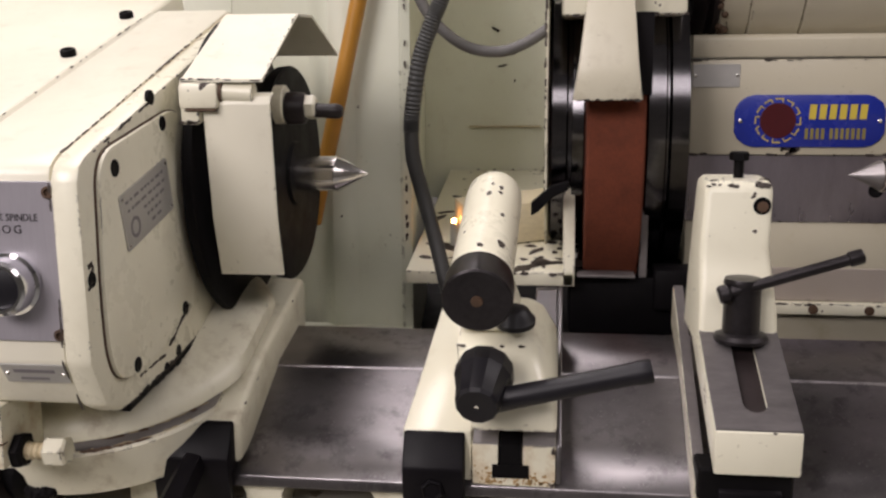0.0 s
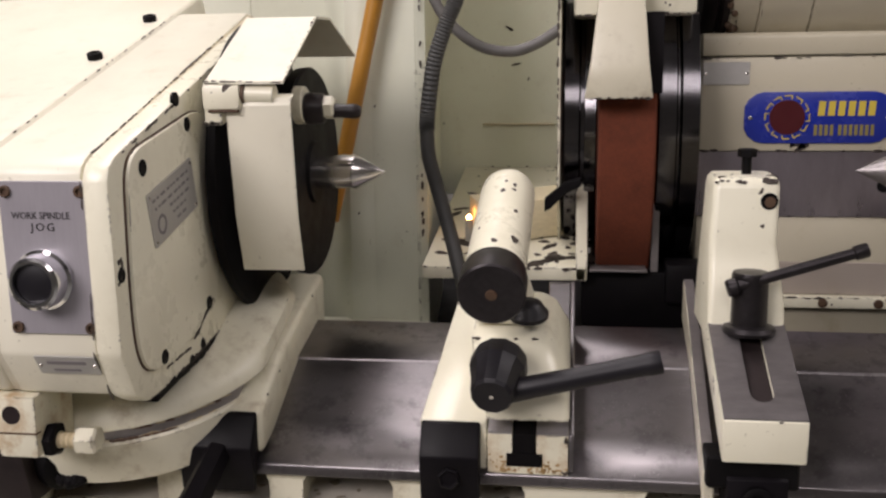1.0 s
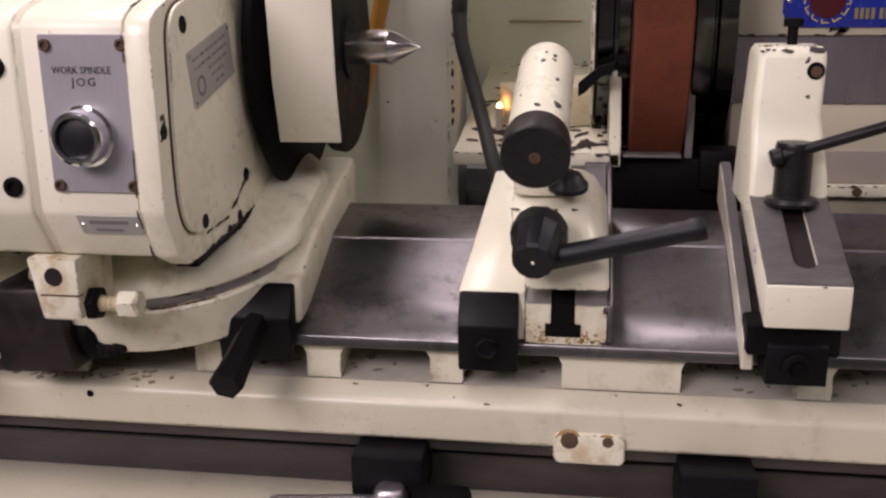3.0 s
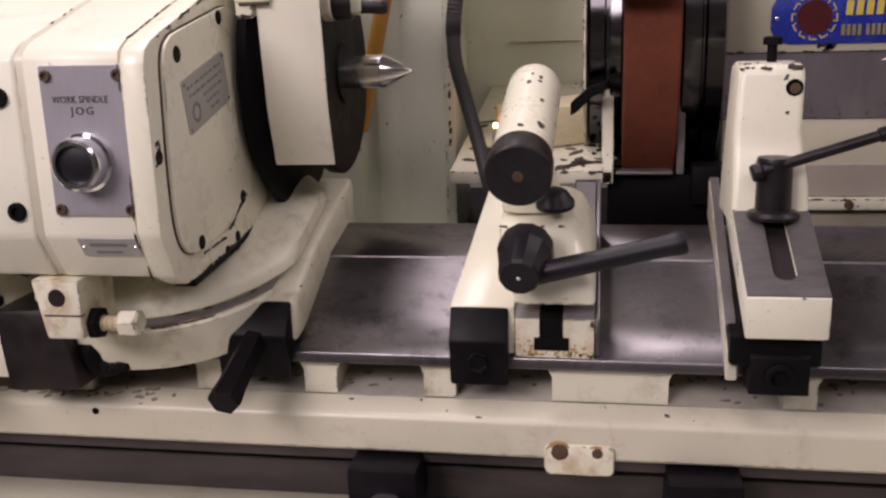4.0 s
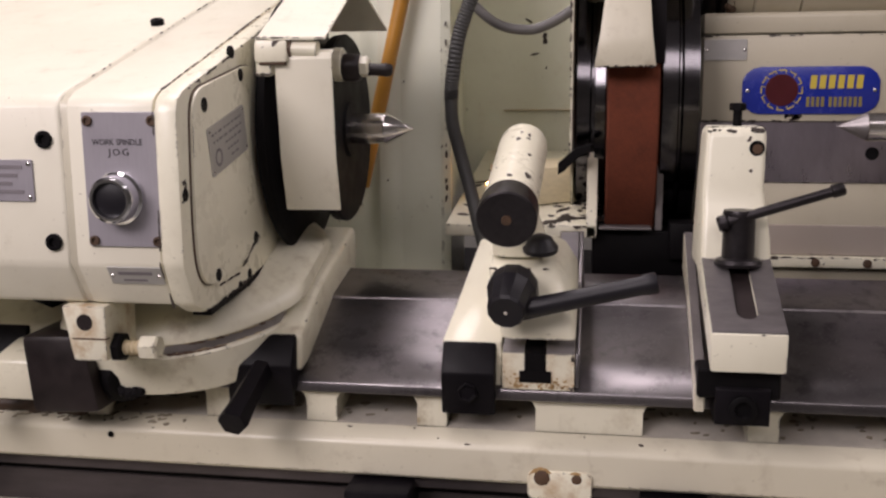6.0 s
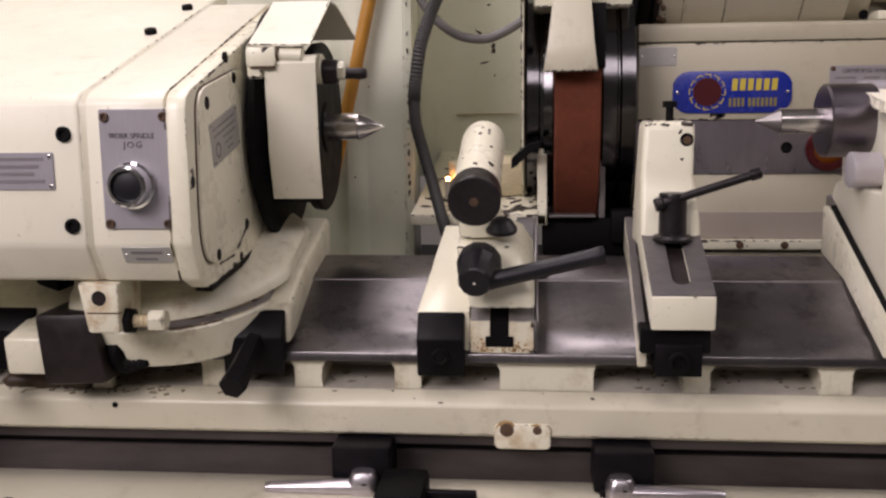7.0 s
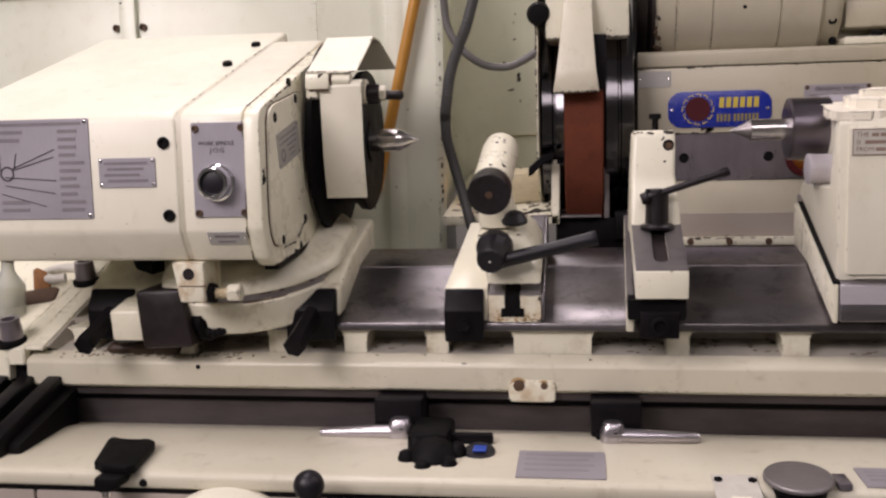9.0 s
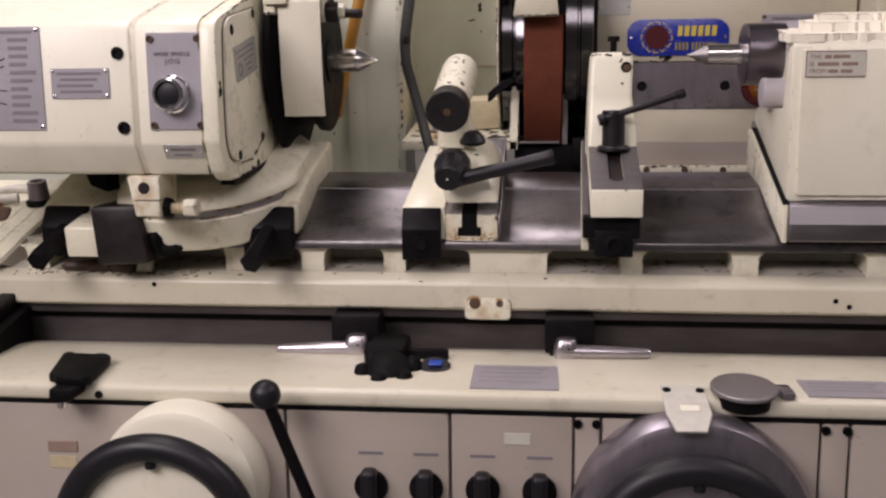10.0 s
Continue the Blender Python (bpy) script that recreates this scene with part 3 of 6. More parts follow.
button = part("button_bezel", lathe((-0.336, 0.5885, 1.0095), (0, -1, 0), [(0, 0.0215), (0.004, 0.0215), (0.006, 0.0195), (0.014, 0.0190), (0.0165, 0.0185), (0.018, 0.0165), (0.018, 0.0145), (0.012, 0.0142), (0.0118, 0.0)], 40), chrome, jog, "chrome button bezel")
part("push_button", lathe((-0.336, 0.577, 1.0095), (0, -1, 0), [(0, 0.0140), (0.0025, 0.0140), (0.0035, 0.012), (0.0035, 0.0)], 32), black_gloss, button, "black push button")
tag = part("type_plate", soft(moved(prism(rounded(-0.0235, 0.0235, -0.0092, 0.0092, 0.001, 2), -0.001, 0.0004, "z"), Matrix.Translation((-0.3292, 0.5946, 0.9443)) @ pose(0, 0, 0, 120.5, 0, 0)), 0.0003, 1), plate_pale, head, "small worn aluminium type plate")
part("engraved_line", moved(box(-0.012, 0.009, -0.0058, -0.0034, 0.0003, 0.0006), Matrix.Translation((-0.3292, 0.5946, 0.9443)) @ pose(0, 0, 0, 120.5, 0, 0)), soft_ink, tag)
part("engraved_line", moved(box(-0.015, 0.015, 0.0012, 0.0046, 0.0003, 0.0006), Matrix.Translation((-0.3292, 0.5946, 0.9443)) @ pose(0, 0, 0, 120.5, 0, 0)), soft_ink, tag)
for x in (-0.0205, 0.0205):
    part("rivet", moved(lathe((x, 0, 0.0003), (0, 0, 1), [(0, 0.0017), (0.0008, 0.0012), (0.001, 0)], 10), Matrix.Translation((-0.3292, 0.5946, 0.9443)) @ pose(0, 0, 0, 120.5, 0, 0)), bright_steel, tag)
for x, z in ((-0.3995, 1.0565), (-0.397, 0.972)):
    screw("socket_screw", (x, 0.591, z), (0, -1, 0), 0.0072, 0.004, black_iron, head)
small = part("name_plate", soft(prism(rounded(-0.481, -0.411, 1.0055, 1.0400, 0.0015, 2), 0.5885, 0.5905, "y"), 0.0004, 1), plate_metal, head, "grey aluminium name plate")
for i in range(4):
    part("engraved_line", box(-0.474 + 0.004 * (i % 2), -0.420 - 0.005 * (i % 3), 0.5881, 0.5887, 1.0325 - i * 0.0068, 1.0355 - i * 0.0068), soft_ink, small)
for x in (-0.4775, -0.4145):
    for z in (1.009, 1.0365):
        screw("rivet", (x, 0.5886, z), (0, -1, 0), 0.0018, 0.001, bright_steel, small, False)
chart = part("lubrication_chart", soft(prism(rounded(-0.640, -0.491, 0.9695, 1.0875, 0.002, 2), 0.5885, 0.5905, "y"), 0.0004, 1), plate_metal, head, "grey aluminium instruction chart with a line drawing")
rng = random.Random(5)
part("engraved_line", box(-0.606, -0.50, 0.5881, 0.5887, 1.0800, 1.0835), soft_ink, chart)
for i in range(11):
    z = 1.073 - i * 0.0092
    part("engraved_line", box(-0.530, -0.498 - rng.random() * 0.012, 0.5881, 0.5887, z - 0.0022, z + 0.0018), soft_ink, chart)
    if i in (0, 1, 9, 10):
        part("engraved_line", box(-0.606, -0.560 - rng.random() * 0.02, 0.5881, 0.5887, z - 0.0022, z + 0.0018), soft_ink, chart)
for x, z, x2, z2 in ((-0.590, 1.03, -0.535, 1.052), (-0.590, 1.028, -0.537, 1.043), (-0.60, 1.02, -0.535, 1.015), (-0.60, 1.01, -0.537, 1.0), (-0.605, 1.025, -0.606, 1.046), (-0.588, 1.03, -0.584, 1.048), (-0.605, 1.00, -0.55, 0.985)):
    part("drawn_line", rod((x, 0.5884, z), (x2, 0.5884, z2), 0.0007, seg=6), dark_ink, chart)
part("drawn_line", lathe((-0.597, 0.5886, 1.024), (0, -1, 0), [(0, 0.009), (0.0005, 0.009), (0.0005, 0.007), (0, 0.007)], 20), dark_ink, chart)
for x, z in ((-0.495, 1.0835), (-0.495, 0.9735)):
    screw("rivet", (x, 0.5886, z), (0, -1, 0), 0.0022, 0.001, bright_steel, chart, False)


def top_of_head(y):
    return 1.0945 + (y - 0.602) * 0.3095


for x, y in ((-0.401, 0.813), (-0.400, 0.932)):
    screw("top_screw", (x, y, top_of_head(y) - 0.001), (0, -0.296, 0.955), 0.0068, 0.0075, black_iron, head)

# driver, guard and hood
part("back_disc", lathe((-0.2815, 0.866, 1.057), (1, 0, 0), [(0, 0.105), (0.009, 0.108), (0.009, 0.133), (0.011, 0.135), (0.018, 0.135), (0.020, 0.131), (0.020, 0.0)], 72), black_iron, head, "black oily spindle disc")
part("driver_disc", lathe((-0.258, 0.855, 1.053), (1, 0, 0), [(0, 0.088), (0.032, 0.088), (0.034, 0.096), (0.043, 0.097), (0.045, 0.095), (0.045, 0.03), (0.048, 0.028), (0.048, 0.0)], 72), black_iron, head, "black driver plate")
centre = part("live_centre", lathe((-0.212, 0.855, 1.053), (1, 0, 0), [(0, 0.0155), (0.0375, 0.0158), (0.0382, 0.0166), (0.0395, 0.0166), (0.0675, 0.0)], 40), bright_steel, head, "polished steel centre")
dog = part("drive_dog", lathe((-0.2035, 0.800, 1.115), (1, 0, 0), [(0, 0.012), (0.002, 0.0140), (0.015, 0.0135), (0.0175, 0.012), (0.018, 0.008)], 11), greasy_iron, head, "worn steel drive dog")
part("dog_washer", lathe((-0.212, 0.800, 1.118), (1, 0, 0), [(0, 0.0165), (0.008, 0.0165), (0.009, 0.0155), (0.009, 0)], 28), paint_cast, dog, "pale cream washer")
part("dog_nut", lathe((-0.189, 0.800, 1.116), (1, 0, 0), [(0, 0.0105), (0.010, 0.0105), (0.012, 0.008)], 6), paint_cast, dog)
part("dog_pin", lathe((-0.183, 0.800, 1.1135), (1, 0, -0.05), [(0, 0.0066), (0.012, 0.0060), (0.022, 0.0066), (0.026, 0.0060), (0.0285, 0.0042), (0.029, 0.0)], 11), greasy_iron, dog)
guard = [(0.722, 1.122), (0.725, 1.128), (0.733, 1.131), (0.734, 1.129), (0.727, 1.1265), (0.7245, 1.122), (0.7420, 1.030), (0.7600, 0.9795), (0.7575, 0.979), (0.7395, 1.030)]
guard_bm = soft(prism(guard, -0.2525, -0.1985), 0.0015)
for v in guard_bm.verts:
    v.co.x += (v.co.z - 0.98) * 0.032
part("spindle_guard", guard_bm, paint_clean, head, "plain cream sheet guard")
part("guard_bracket", soft(prism([(0.72, 1.106), (0.72, 1.142), (0.86, 1.172), (0.86, 1.13)], -0.2650, -0.2500), 0.002), paint_chipped, head, "chipped cream guard bracket")
part("guard_hinge", rod((-0.2335, 0.728, 1.1310), (-0.208, 0.728, 1.1300), 0.0078, seg=16), paint_chipped, head)
part("hinge_block", soft(box(-0.2655, -0.2340, 0.7175, 0.736, 1.1185, 1.1385), 0.003), paint_chipped, head, "chipped cream hinge block")
part("hinge_seam", soft(box(-0.2610, -0.2360, 0.7180, 0.730, 1.1165, 1.1190), 0.0008, 1), brown_rust, head, "rusty seam under the hinge")
part("hinge_collar", rod((-0.2345, 0.728, 1.1310), (-0.2315, 0.728, 1.1308), 0.0090, seg=16), brown_rust, head)
hood_bm = bmesh.new()
hood_rows = [(0.7200, 1.1410, -0.2630, -0.1985), (0.835, 1.1945, -0.2650, -0.2000), (0.915, 1.1965, -0.2640, -0.2080), (0.968, 1.161, -0.262, -0.1960)]
hood_grid = [[[hood_bm.verts.new((x, y, z + h)) for x in (a, b)] for y, z, a, b in hood_rows] for h in (0.0, -0.0022)]
for g in range(3):
    for layer in hood_grid:
        hood_bm.faces.new((layer[g][0], layer[g][1], layer[g + 1][1], layer[g + 1][0]))
    for s in range(2):
        hood_bm.faces.new((hood_grid[0][g][s], hood_grid[0][g + 1][s], hood_grid[1][g + 1][s], hood_grid[1][g][s]))
for g in (0, 3):
    hood_bm.faces.new((hood_grid[0][g][0], hood_grid[0][g][1], hood_grid[1][g][1], hood_grid[1][g][0]))
part("hood", hood_bm, paint_clean, head, "bent cream sheet hood with bare edges", 20)

incline = (0, -0.296, 0.955)
rim_line = [(0.590, 1.0885), (0.601, 1.0945), (0.680, 1.1185), (0.760, 1.1435)]
chipped_edges(head, [((-0.2812, a[0], a[1]), (-0.2812, b[0], b[1]), (1, 0, 0)) for a, b in zip(rim_line, rim_line[1:])], 3, 0.009, 0.0042, 0.0009, 0.42)
chipped_edges(head, [((-0.2812, 0.625, 0.9105), (-0.2812, 0.70, 0.9115), (1, 0, 0)), ((-0.2812, 0.70, 0.9115), (-0.2812, 0.83, 0.9285), (1, 0, 0))], 4, 0.0035, 0.0045, 0.0022, 0.95)
chipped_edges(head, [((-0.3022, 0.605, 1.0962), (-0.3022, 0.87, 1.1785), incline)], 5, 0.003, 0.0030, 0.0010, 0.95)
chipped_edges(head, [((-0.3012, 0.5829, 0.957), (-0.3012, 0.5829, 1.078), (0, -1, 0)), ((-0.3012, 0.5829, 0.955), (-0.3012, 0.601, 0.9190), (0, -0.86, -0.5))], 14, 0.008, 0.0055, 0.0008, 0.7)
chipped_edges(head, [((-0.2770, 0.608, 1.092), (-0.2770, 0.628, 1.106), (1, 0, 0)), ((-0.2770, 0.745, 0.957), (-0.2770, 0.70, 0.933), (1, 0, 0)), ((-0.2770, 0.69, 0.929), (-0.2770, 0.645, 0.9275), (1, 0, 0))], 7, 0.003, 0.0028, 0.0012, 0.95)
chipped_edges(head, [((-0.2625, 0.7205, 1.1414), (-0.199, 0.7205, 1.1404), (0, -0.43, 0.9)), ((-0.1992, 0.725, 1.1424), (-0.2008, 0.834, 1.194), (0.3, -0.3, 0.9))], 8, 0.005, 0.0024, 0.0008, 0.5)
chipped_edges(head, [((-0.264, 0.7198, 1.108), (-0.251, 0.7198, 1.108), (0, -1, 0)), ((-0.2508, 0.7198, 1.108), (-0.2508, 0.7198, 1.12), (0, -1, 0))], 9, 0.003, 0.0020, 0.0010, 0.8)
chipped_edges(head, [((-0.3822, 0.605, 1.0962), (-0.3822, 0.95, 1.2032), incline)], 10, 0.008, 0.003, 0.0007, 0.5)
chipped_edges(head, [((-0.229, 0.72, 0.8695), (-0.229, 0.92, 0.9365), (0.7, -0.2, 0.68))], 12, 0.012, 0.003, 0.0010, 0.5)
chipped_patch(head, (-0.2815, 0.59, 0.995), (0, 0.004, 0), (0, 0, 0.03), 4, 13, 0.006)

# black wedge in place of the shade between end cover and ring
part("gap", prism([(0.640, 0.9010), (0.640, 0.9095), (0.840, 0.9285), (0.840, 0.9160)], -0.3020, -0.2850), oil_and_shade_black, head, "black wedge for the shade under the end cover")

# dried oil runs on the swivel ring and its foot
oil_rng = random.Random(81)
oil_bm = bmesh.new()
for k in range(60):
    a = radians(oil_rng.uniform(-118, -40))
    d = Vector((math.cos(a), math.sin(a), 0))
    p = TIP @ (d * 0.1440 + Vector((0, 0, oil_rng.choice((0.0425, 0.0535)))))
    if p.x < -0.256:
        n = TIP.to_3x3() @ d
        flake(oil_bm, p + n * 0.0004, n, n.cross(Vector((0, 0, 1))), oil_rng.uniform(0.002, 0.011), oil_rng.uniform(0.0005, 0.0022), oil_rng)
scale_dirt = bmesh.new()
for k in range(120):
    a = radians(-118 + 78 * (k + oil_rng.random()) / 120)
    if math.sin(a * 9.0) + 0.6 * math.sin(a * 23.0) + oil_rng.uniform(-0.6, 0.6) < 0.45:
        continue
    d = Vector((math.cos(a), math.sin(a), 0))
    h = 0.0436 if oil_rng.random() < 0.72 else 0.0528
    p = TIP @ (d * 0.1462 + Vector((0, 0, h)))
    if p.x < -0.256:
        flake(scale_dirt, p, TIP.to_3x3() @ (d * 0.6 + Vector((0, 0, 0.8))), (TIP.to_3x3() @ d).cross(Vector((0, 0, 1))), oil_rng.uniform(0.002, 0.006), oil_rng.uniform(0.0006, 0.0018), oil_rng)
tagged(part("dirt", scale_dirt, brown_rust, head, "dark dirt along the degree scale"), kind="stuff")
tagged(part("oil_stain", oil_bm, oil_stain, head, "dried yellow-brown oil"), kind="stuff")
grease = bmesh.new()
for k in range(16):
    t = k / 15
    flake(grease, (-0.2806, 0.66 + 0.19 * t, 0.9105 + 0.0215 * t * t + oil_rng.uniform(-0.001, 0.001)), (1, 0, 0), (0, 1, 0.12), 0.0075, oil_rng.uniform(0.0015, 0.0032), oil_rng)
tagged(part("grease", grease, oil_and_shade_black, head, "black grease along the lower edge"), kind="stuff")

for x, y, z, r in ((-0.264, 0.832, 0.914, 0.013), (-0.276, 0.812, 0.911, 0.010)):
    part("grease", moved(ball((0, 0, 0), r, 14), Matrix.Translation((x, y, z)) @ Matrix.Diagonal((1.1, 1.2, 0.8, 1))), oil_and_shade_black, head, "lump of black grease")

# lug, clamp bolt and dark motor below the housing
lug = part("lug", soft(prism([(-0.4055, 0.915), (-0.3645, 0.915), (-0.3655, 0.866), (-0.3965, 0.866)], 0.604, 0.66, "y"), 0.003), paint_rusty, head, "oil-stained cream lug with a bolt hole")
part("lug_hole", lathe((-0.3840, 0.6042, 0.9005), (0, -1, 0), [(-0.001, 0.0074), (0.0008, 0.0071), (0.0009, 0)], 20), greasy_iron, lug)
part("clamp_screw", lathe((-0.368, 0.622, 0.8745), (1, 0, 0.03), [(0.0022 * k, 0.0068 if k % 2 else 0.0055) for k in range(16)], 16), oil_stain, head, "oily brown threaded clamp screw", 20)
part("clamp_nut", lathe((-0.3415, 0.622, 0.8755), (1, 0.02, 0.01), [(0, 0.011), (0.014, 0.011), (0.016, 0.009)], 6), paint_cast, head, "cream painted clamp nut")
part("clamp_washer", lathe((-0.3655, 0.622, 0.8750), (1, 0, 0), [(0, 0.0135), (0.006, 0.0135), (0.008, 0.011)], 6), oil_and_shade_black, head)
part("lug_seam", box(-0.3960, -0.3650, 0.6035, 0.6100, 0.8855, 0.8868), brown_rust, lug)
part("motor_box", soft(prism([(-0.480, 0.872), (-0.418, 0.874), (-0.405, 0.80), (-0.473, 0.797)], 0.655, 0.76, "y"), 0.006), greasy_iron, head, "dark greasy motor box")
part("motor_knob", lathe((-0.43, 0.70, 0.83), (1, -0.35, -0.1), [(0, 0.024), (0.04, 0.024), (0.046, 0.018), (0.05, 0.0)], 24), black_iron, head, "black greasy cap")
part("stop_block", soft(loft([[(-0.520, 0.665, 0.844), (-0.478, 0.665, 0.845), (-0.473, 0.665, 0.806), (-0.517, 0.665, 0.806)], [(-0.514, 0.716, 0.859), (-0.504, 0.716, 0.860), (-0.480, 0.716, 0.806), (-0.516, 0.716, 0.806)]]), 0.003), paint, head, "cream stop block with a sloping top")
# dark patch under the housing, built as a plain black block
part("dark_block", soft(prism([(-0.516, 0.925), (-0.480, 0.925), (-0.480, 0.884), (-0.503, 0.892)], 0.712, 0.75, "y"), 0.002), black_iron, head, "black block under the housing")
lump_rng = random.Random(27)
lump = bmesh.new()
for dx, dz, r in ((-0.008, 0.000, 0.0052), (-0.002, -0.001, 0.0062), (0.004, 0.001, 0.0055), (0.009, 0.0015, 0.0042), (-0.011, 0.003, 0.0035)):
    ball((-0.380 + dx, 0.6715, 0.8165 + dz), r, 12, lump)
for v in lump.verts:
    v.co += Vector((lump_rng.uniform(-1, 1), lump_rng.uniform(-1, 1), lump_rng.uniform(-1, 1))) * 0.0009
part("grease", lump, oil_and_shade_black, head, "ragged lump of black grease")


def table_clamp(name, x0, x1, knob=True):
    """Black clamp block on the table's edge, with its round handle."""
    t = thing(name, ((x0 + x1) / 2, 0.71, 0.80), "black steel clamp block with a hexagonal handle at the table edge" if knob else "black steel clamp block with a hexagon screw at the table edge", "clamp", "clamps along the table edge")
    part("block", soft(prism([(0.700, 0.800), (0.695, 0.840), (0.711, 0.8655), (0.735, 0.8675), (0.735, 0.826), (0.7065, 0.8125), (0.7065, 0.800)], x0, x1), 0.0022), black_oxide, t)
    xm = (x0 + x1) / 2
    if knob:
        part("handle", lathe((xm + 0.002, 0.70, 0.836), (-0.004, -0.070, -0.030), [(0, 0.011), (0.055, 0.0125), (0.072, 0.0140), (0.076, 0.0130), (0.077, 0.0)], 6), black_oxide, t, "black hexagonal handle")
    else:
        part("hex_screw", lathe((xm, 0.700, 0.822), (0, -1, 0.1), [(0, 0.0095), (0.006, 0.0095), (0.007, 0.008), (0.0055, 0.006), (0.0055, 0.0)], 6), black_oxide, t)
    return t


table_clamp("table_clamp", -0.297, -0.233)
table_clamp("table_clamp", -0.567, -0.507)
table_clamp("table_clamp", -0.092, -0.043, False)

# ---- truing rest ----
rest = thing("truing_rest", (-0.03, 0.78, 0.85), "cream cast truing tool rest with a spring barrel and lever", "tool rest")
part("foot", soft(loft([[(-0.093, 0.712, 0.824), (-0.0375, 0.712, 0.824), (-0.0375, 0.712, 0.8665), (-0.093, 0.712, 0.8665)], [(-0.078, 0.885, 0.888), (-0.0375, 0.885, 0.888), (-0.0375, 0.885, 0.934), (-0.078, 0.885, 0.934)]]), 0.0025), paint_gloss, rest, "glossy cream cast foot")
for a, b, c, d in ((-0.037, -0.017, 0.824, 0.8575), (0.0025, 0.028, 0.824, 0.8575), (-0.017, 0.0025, 0.824, 0.8305)):
    part("slide_block", prism([(0.708, c), (0.708, d), (0.80, d + 0.0425), (0.80, c + 0.0425)], a, b), paint_rusty, rest, "rusty cream slotted block")
part("slot_bottom", prism([(0.722, 0.832), (0.722, 0.862), (0.80, 0.898), (0.80, 0.872)], -0.018, 0.0035), black_iron, rest)
part("tee_slot", box(-0.0215, 0.0075, 0.7072, 0.712, 0.8305, 0.8415), black_iron, rest, "dark tee slot")
part("tee_nut", prism([(0.7078, 0.8415), (0.7078, 0.858), (0.74, 0.874), (0.74, 0.85)], -0.0155, 0.001), black_iron, rest)
for a, b in ((-0.0368, -0.0172), (0.0027, 0.0278)):
    part("machined_top", prism([(0.7085, 0.8573), (0.7085, 0.8590), (0.77, 0.8874), (0.77, 0.886)], a, b), machined_grey, rest)
part("steel_strip", soft(prism([(0.709, 0.826), (0.709, 0.858), (0.872, 0.944), (0.884, 0.944), (0.884, 0.890), (0.835, 0.879)], 0.0285, 0.0325), 0.0008, 1), ground_steel, rest, "worn steel gib strip")
part("steel_gib", soft(prism([(0.79, 0.895), (0.872, 0.9435), (0.884, 0.9435), (0.884, 0.890), (0.80, 0.875)], 0.008, 0.0282), 0.0008, 1), ground_steel, rest, "worn steel gib strip")


def ring(x0, x1, y0, y1, z, dz, r=0.012):
    return [(x, y, z + (y - y0) * dz) for x, y in rounded(x0, x1, y0, y1, r, 4)]


part("slide", loft([ring(-0.037, 0.029, 0.699, 0.80, 0.8735, 0.40, 0.004), ring(-0.040, 0.0275, 0.700, 0.81, 0.886, 0.40, 0.008), ring(-0.050, 0.0175, 0.715, 0.82, 0.914, 0.30, 0.012), ring(-0.052, 0.0115, 0.724, 0.825, 0.9255, 0.22, 0.014), ring(-0.049, 0.007, 0.732, 0.82, 0.930, 0.20, 0.014)]), paint_gloss, rest, "glossy cream cast slide")
part("barrel_arm", loft([ring(-0.052, -0.004, 0.752, 0.825, 0.938, 0.2, 0.012), ring(-0.052, -0.012, 0.745, 0.83, 0.965, 0.1, 0.012), ring(-0.051, -0.015, 0.74, 0.83, 0.995, 0.2, 0.012)]), paint, rest)
AX = Vector((0.0015, 0.172, 0.0525)).normalized()
A0 = Vector((-0.0295, 0.660, 0.9855))
part("barrel", lathe(A0 + AX * 0.026, AX, [(0, 0.0238), (0.135, 0.0242), (0.150, 0.0235), (0.157, 0.021), (0.161, 0.015), (0.162, 0.0)], 48), paint, rest, "chipped cream spring barrel")
part("barrel_plug", lathe(A0 + AX * 0.1835, AX, [(0, 0.013), (0.006, 0.012), (0.007, 0.0)], 24), chrome, rest)
cap = part("barrel_cap", lathe(A0, AX, [(0, 0.0), (0, 0.0035), (0.0006, 0.0035), (0.0006, 0.0245), (0.002, 0.0258), (0.024, 0.0258), (0.0265, 0.0248), (0.030, 0.0248)], 56), worn_black, rest, "black knurled end cap")
part("brass_screw", lathe(A0 - AX * 0.0006, AX, [(0, 0.0), (0, 0.0042), (0.001, 0.0045), (0.0014, 0.0045)], 20), brown_rust, cap, "dull brass screw")
part("oil_cap", lathe((-0.006, 0.752, 0.945), (0, -0.25, 0.97), [(0, 0.0165), (0.004, 0.0165), (0.006, 0.0145), (0.012, 0.011), (0.015, 0.006), (0.0155, 0.0)], 32), black_gloss, rest, "black oil cap")
lever = part("clamp_hub", lathe((-0.026, 0.705, 0.922), (-0.004, -0.045, -0.0165), [(0, 0.0215), (0.006, 0.0230), (0.016, 0.0226), (0.021, 0.0200), (0.036, 0.0178), (0.044, 0.0168), (0.047, 0.0150), (0.047, 0.0022), (0.0465, 0.0)], 12), black_gloss, rest, "glossy black clamp hub with flats", 22)
part("hub_centre", lathe(Vector((-0.026, 0.705, 0.922)) + Vector((-0.004, -0.045, -0.0165)).normalized() * 0.0468, (-0.004, -0.045, -0.0165), [(0, 0.0019), (0.0004, 0.0017), (0.0005, 0.0)], 12), bright_steel, lever, "small bright centre mark")
part("clamp_lever", lathe((-0.022, 0.680, 0.9035), (0.119, 0.0, 0.0285), [(0, 0.0092), (0.06, 0.0084), (0.110, 0.0084), (0.113, 0.0092), (0.121, 0.0092), (0.1225, 0.0082), (0.1225, 0.0)], 28), black_gloss, lever, "black lever")

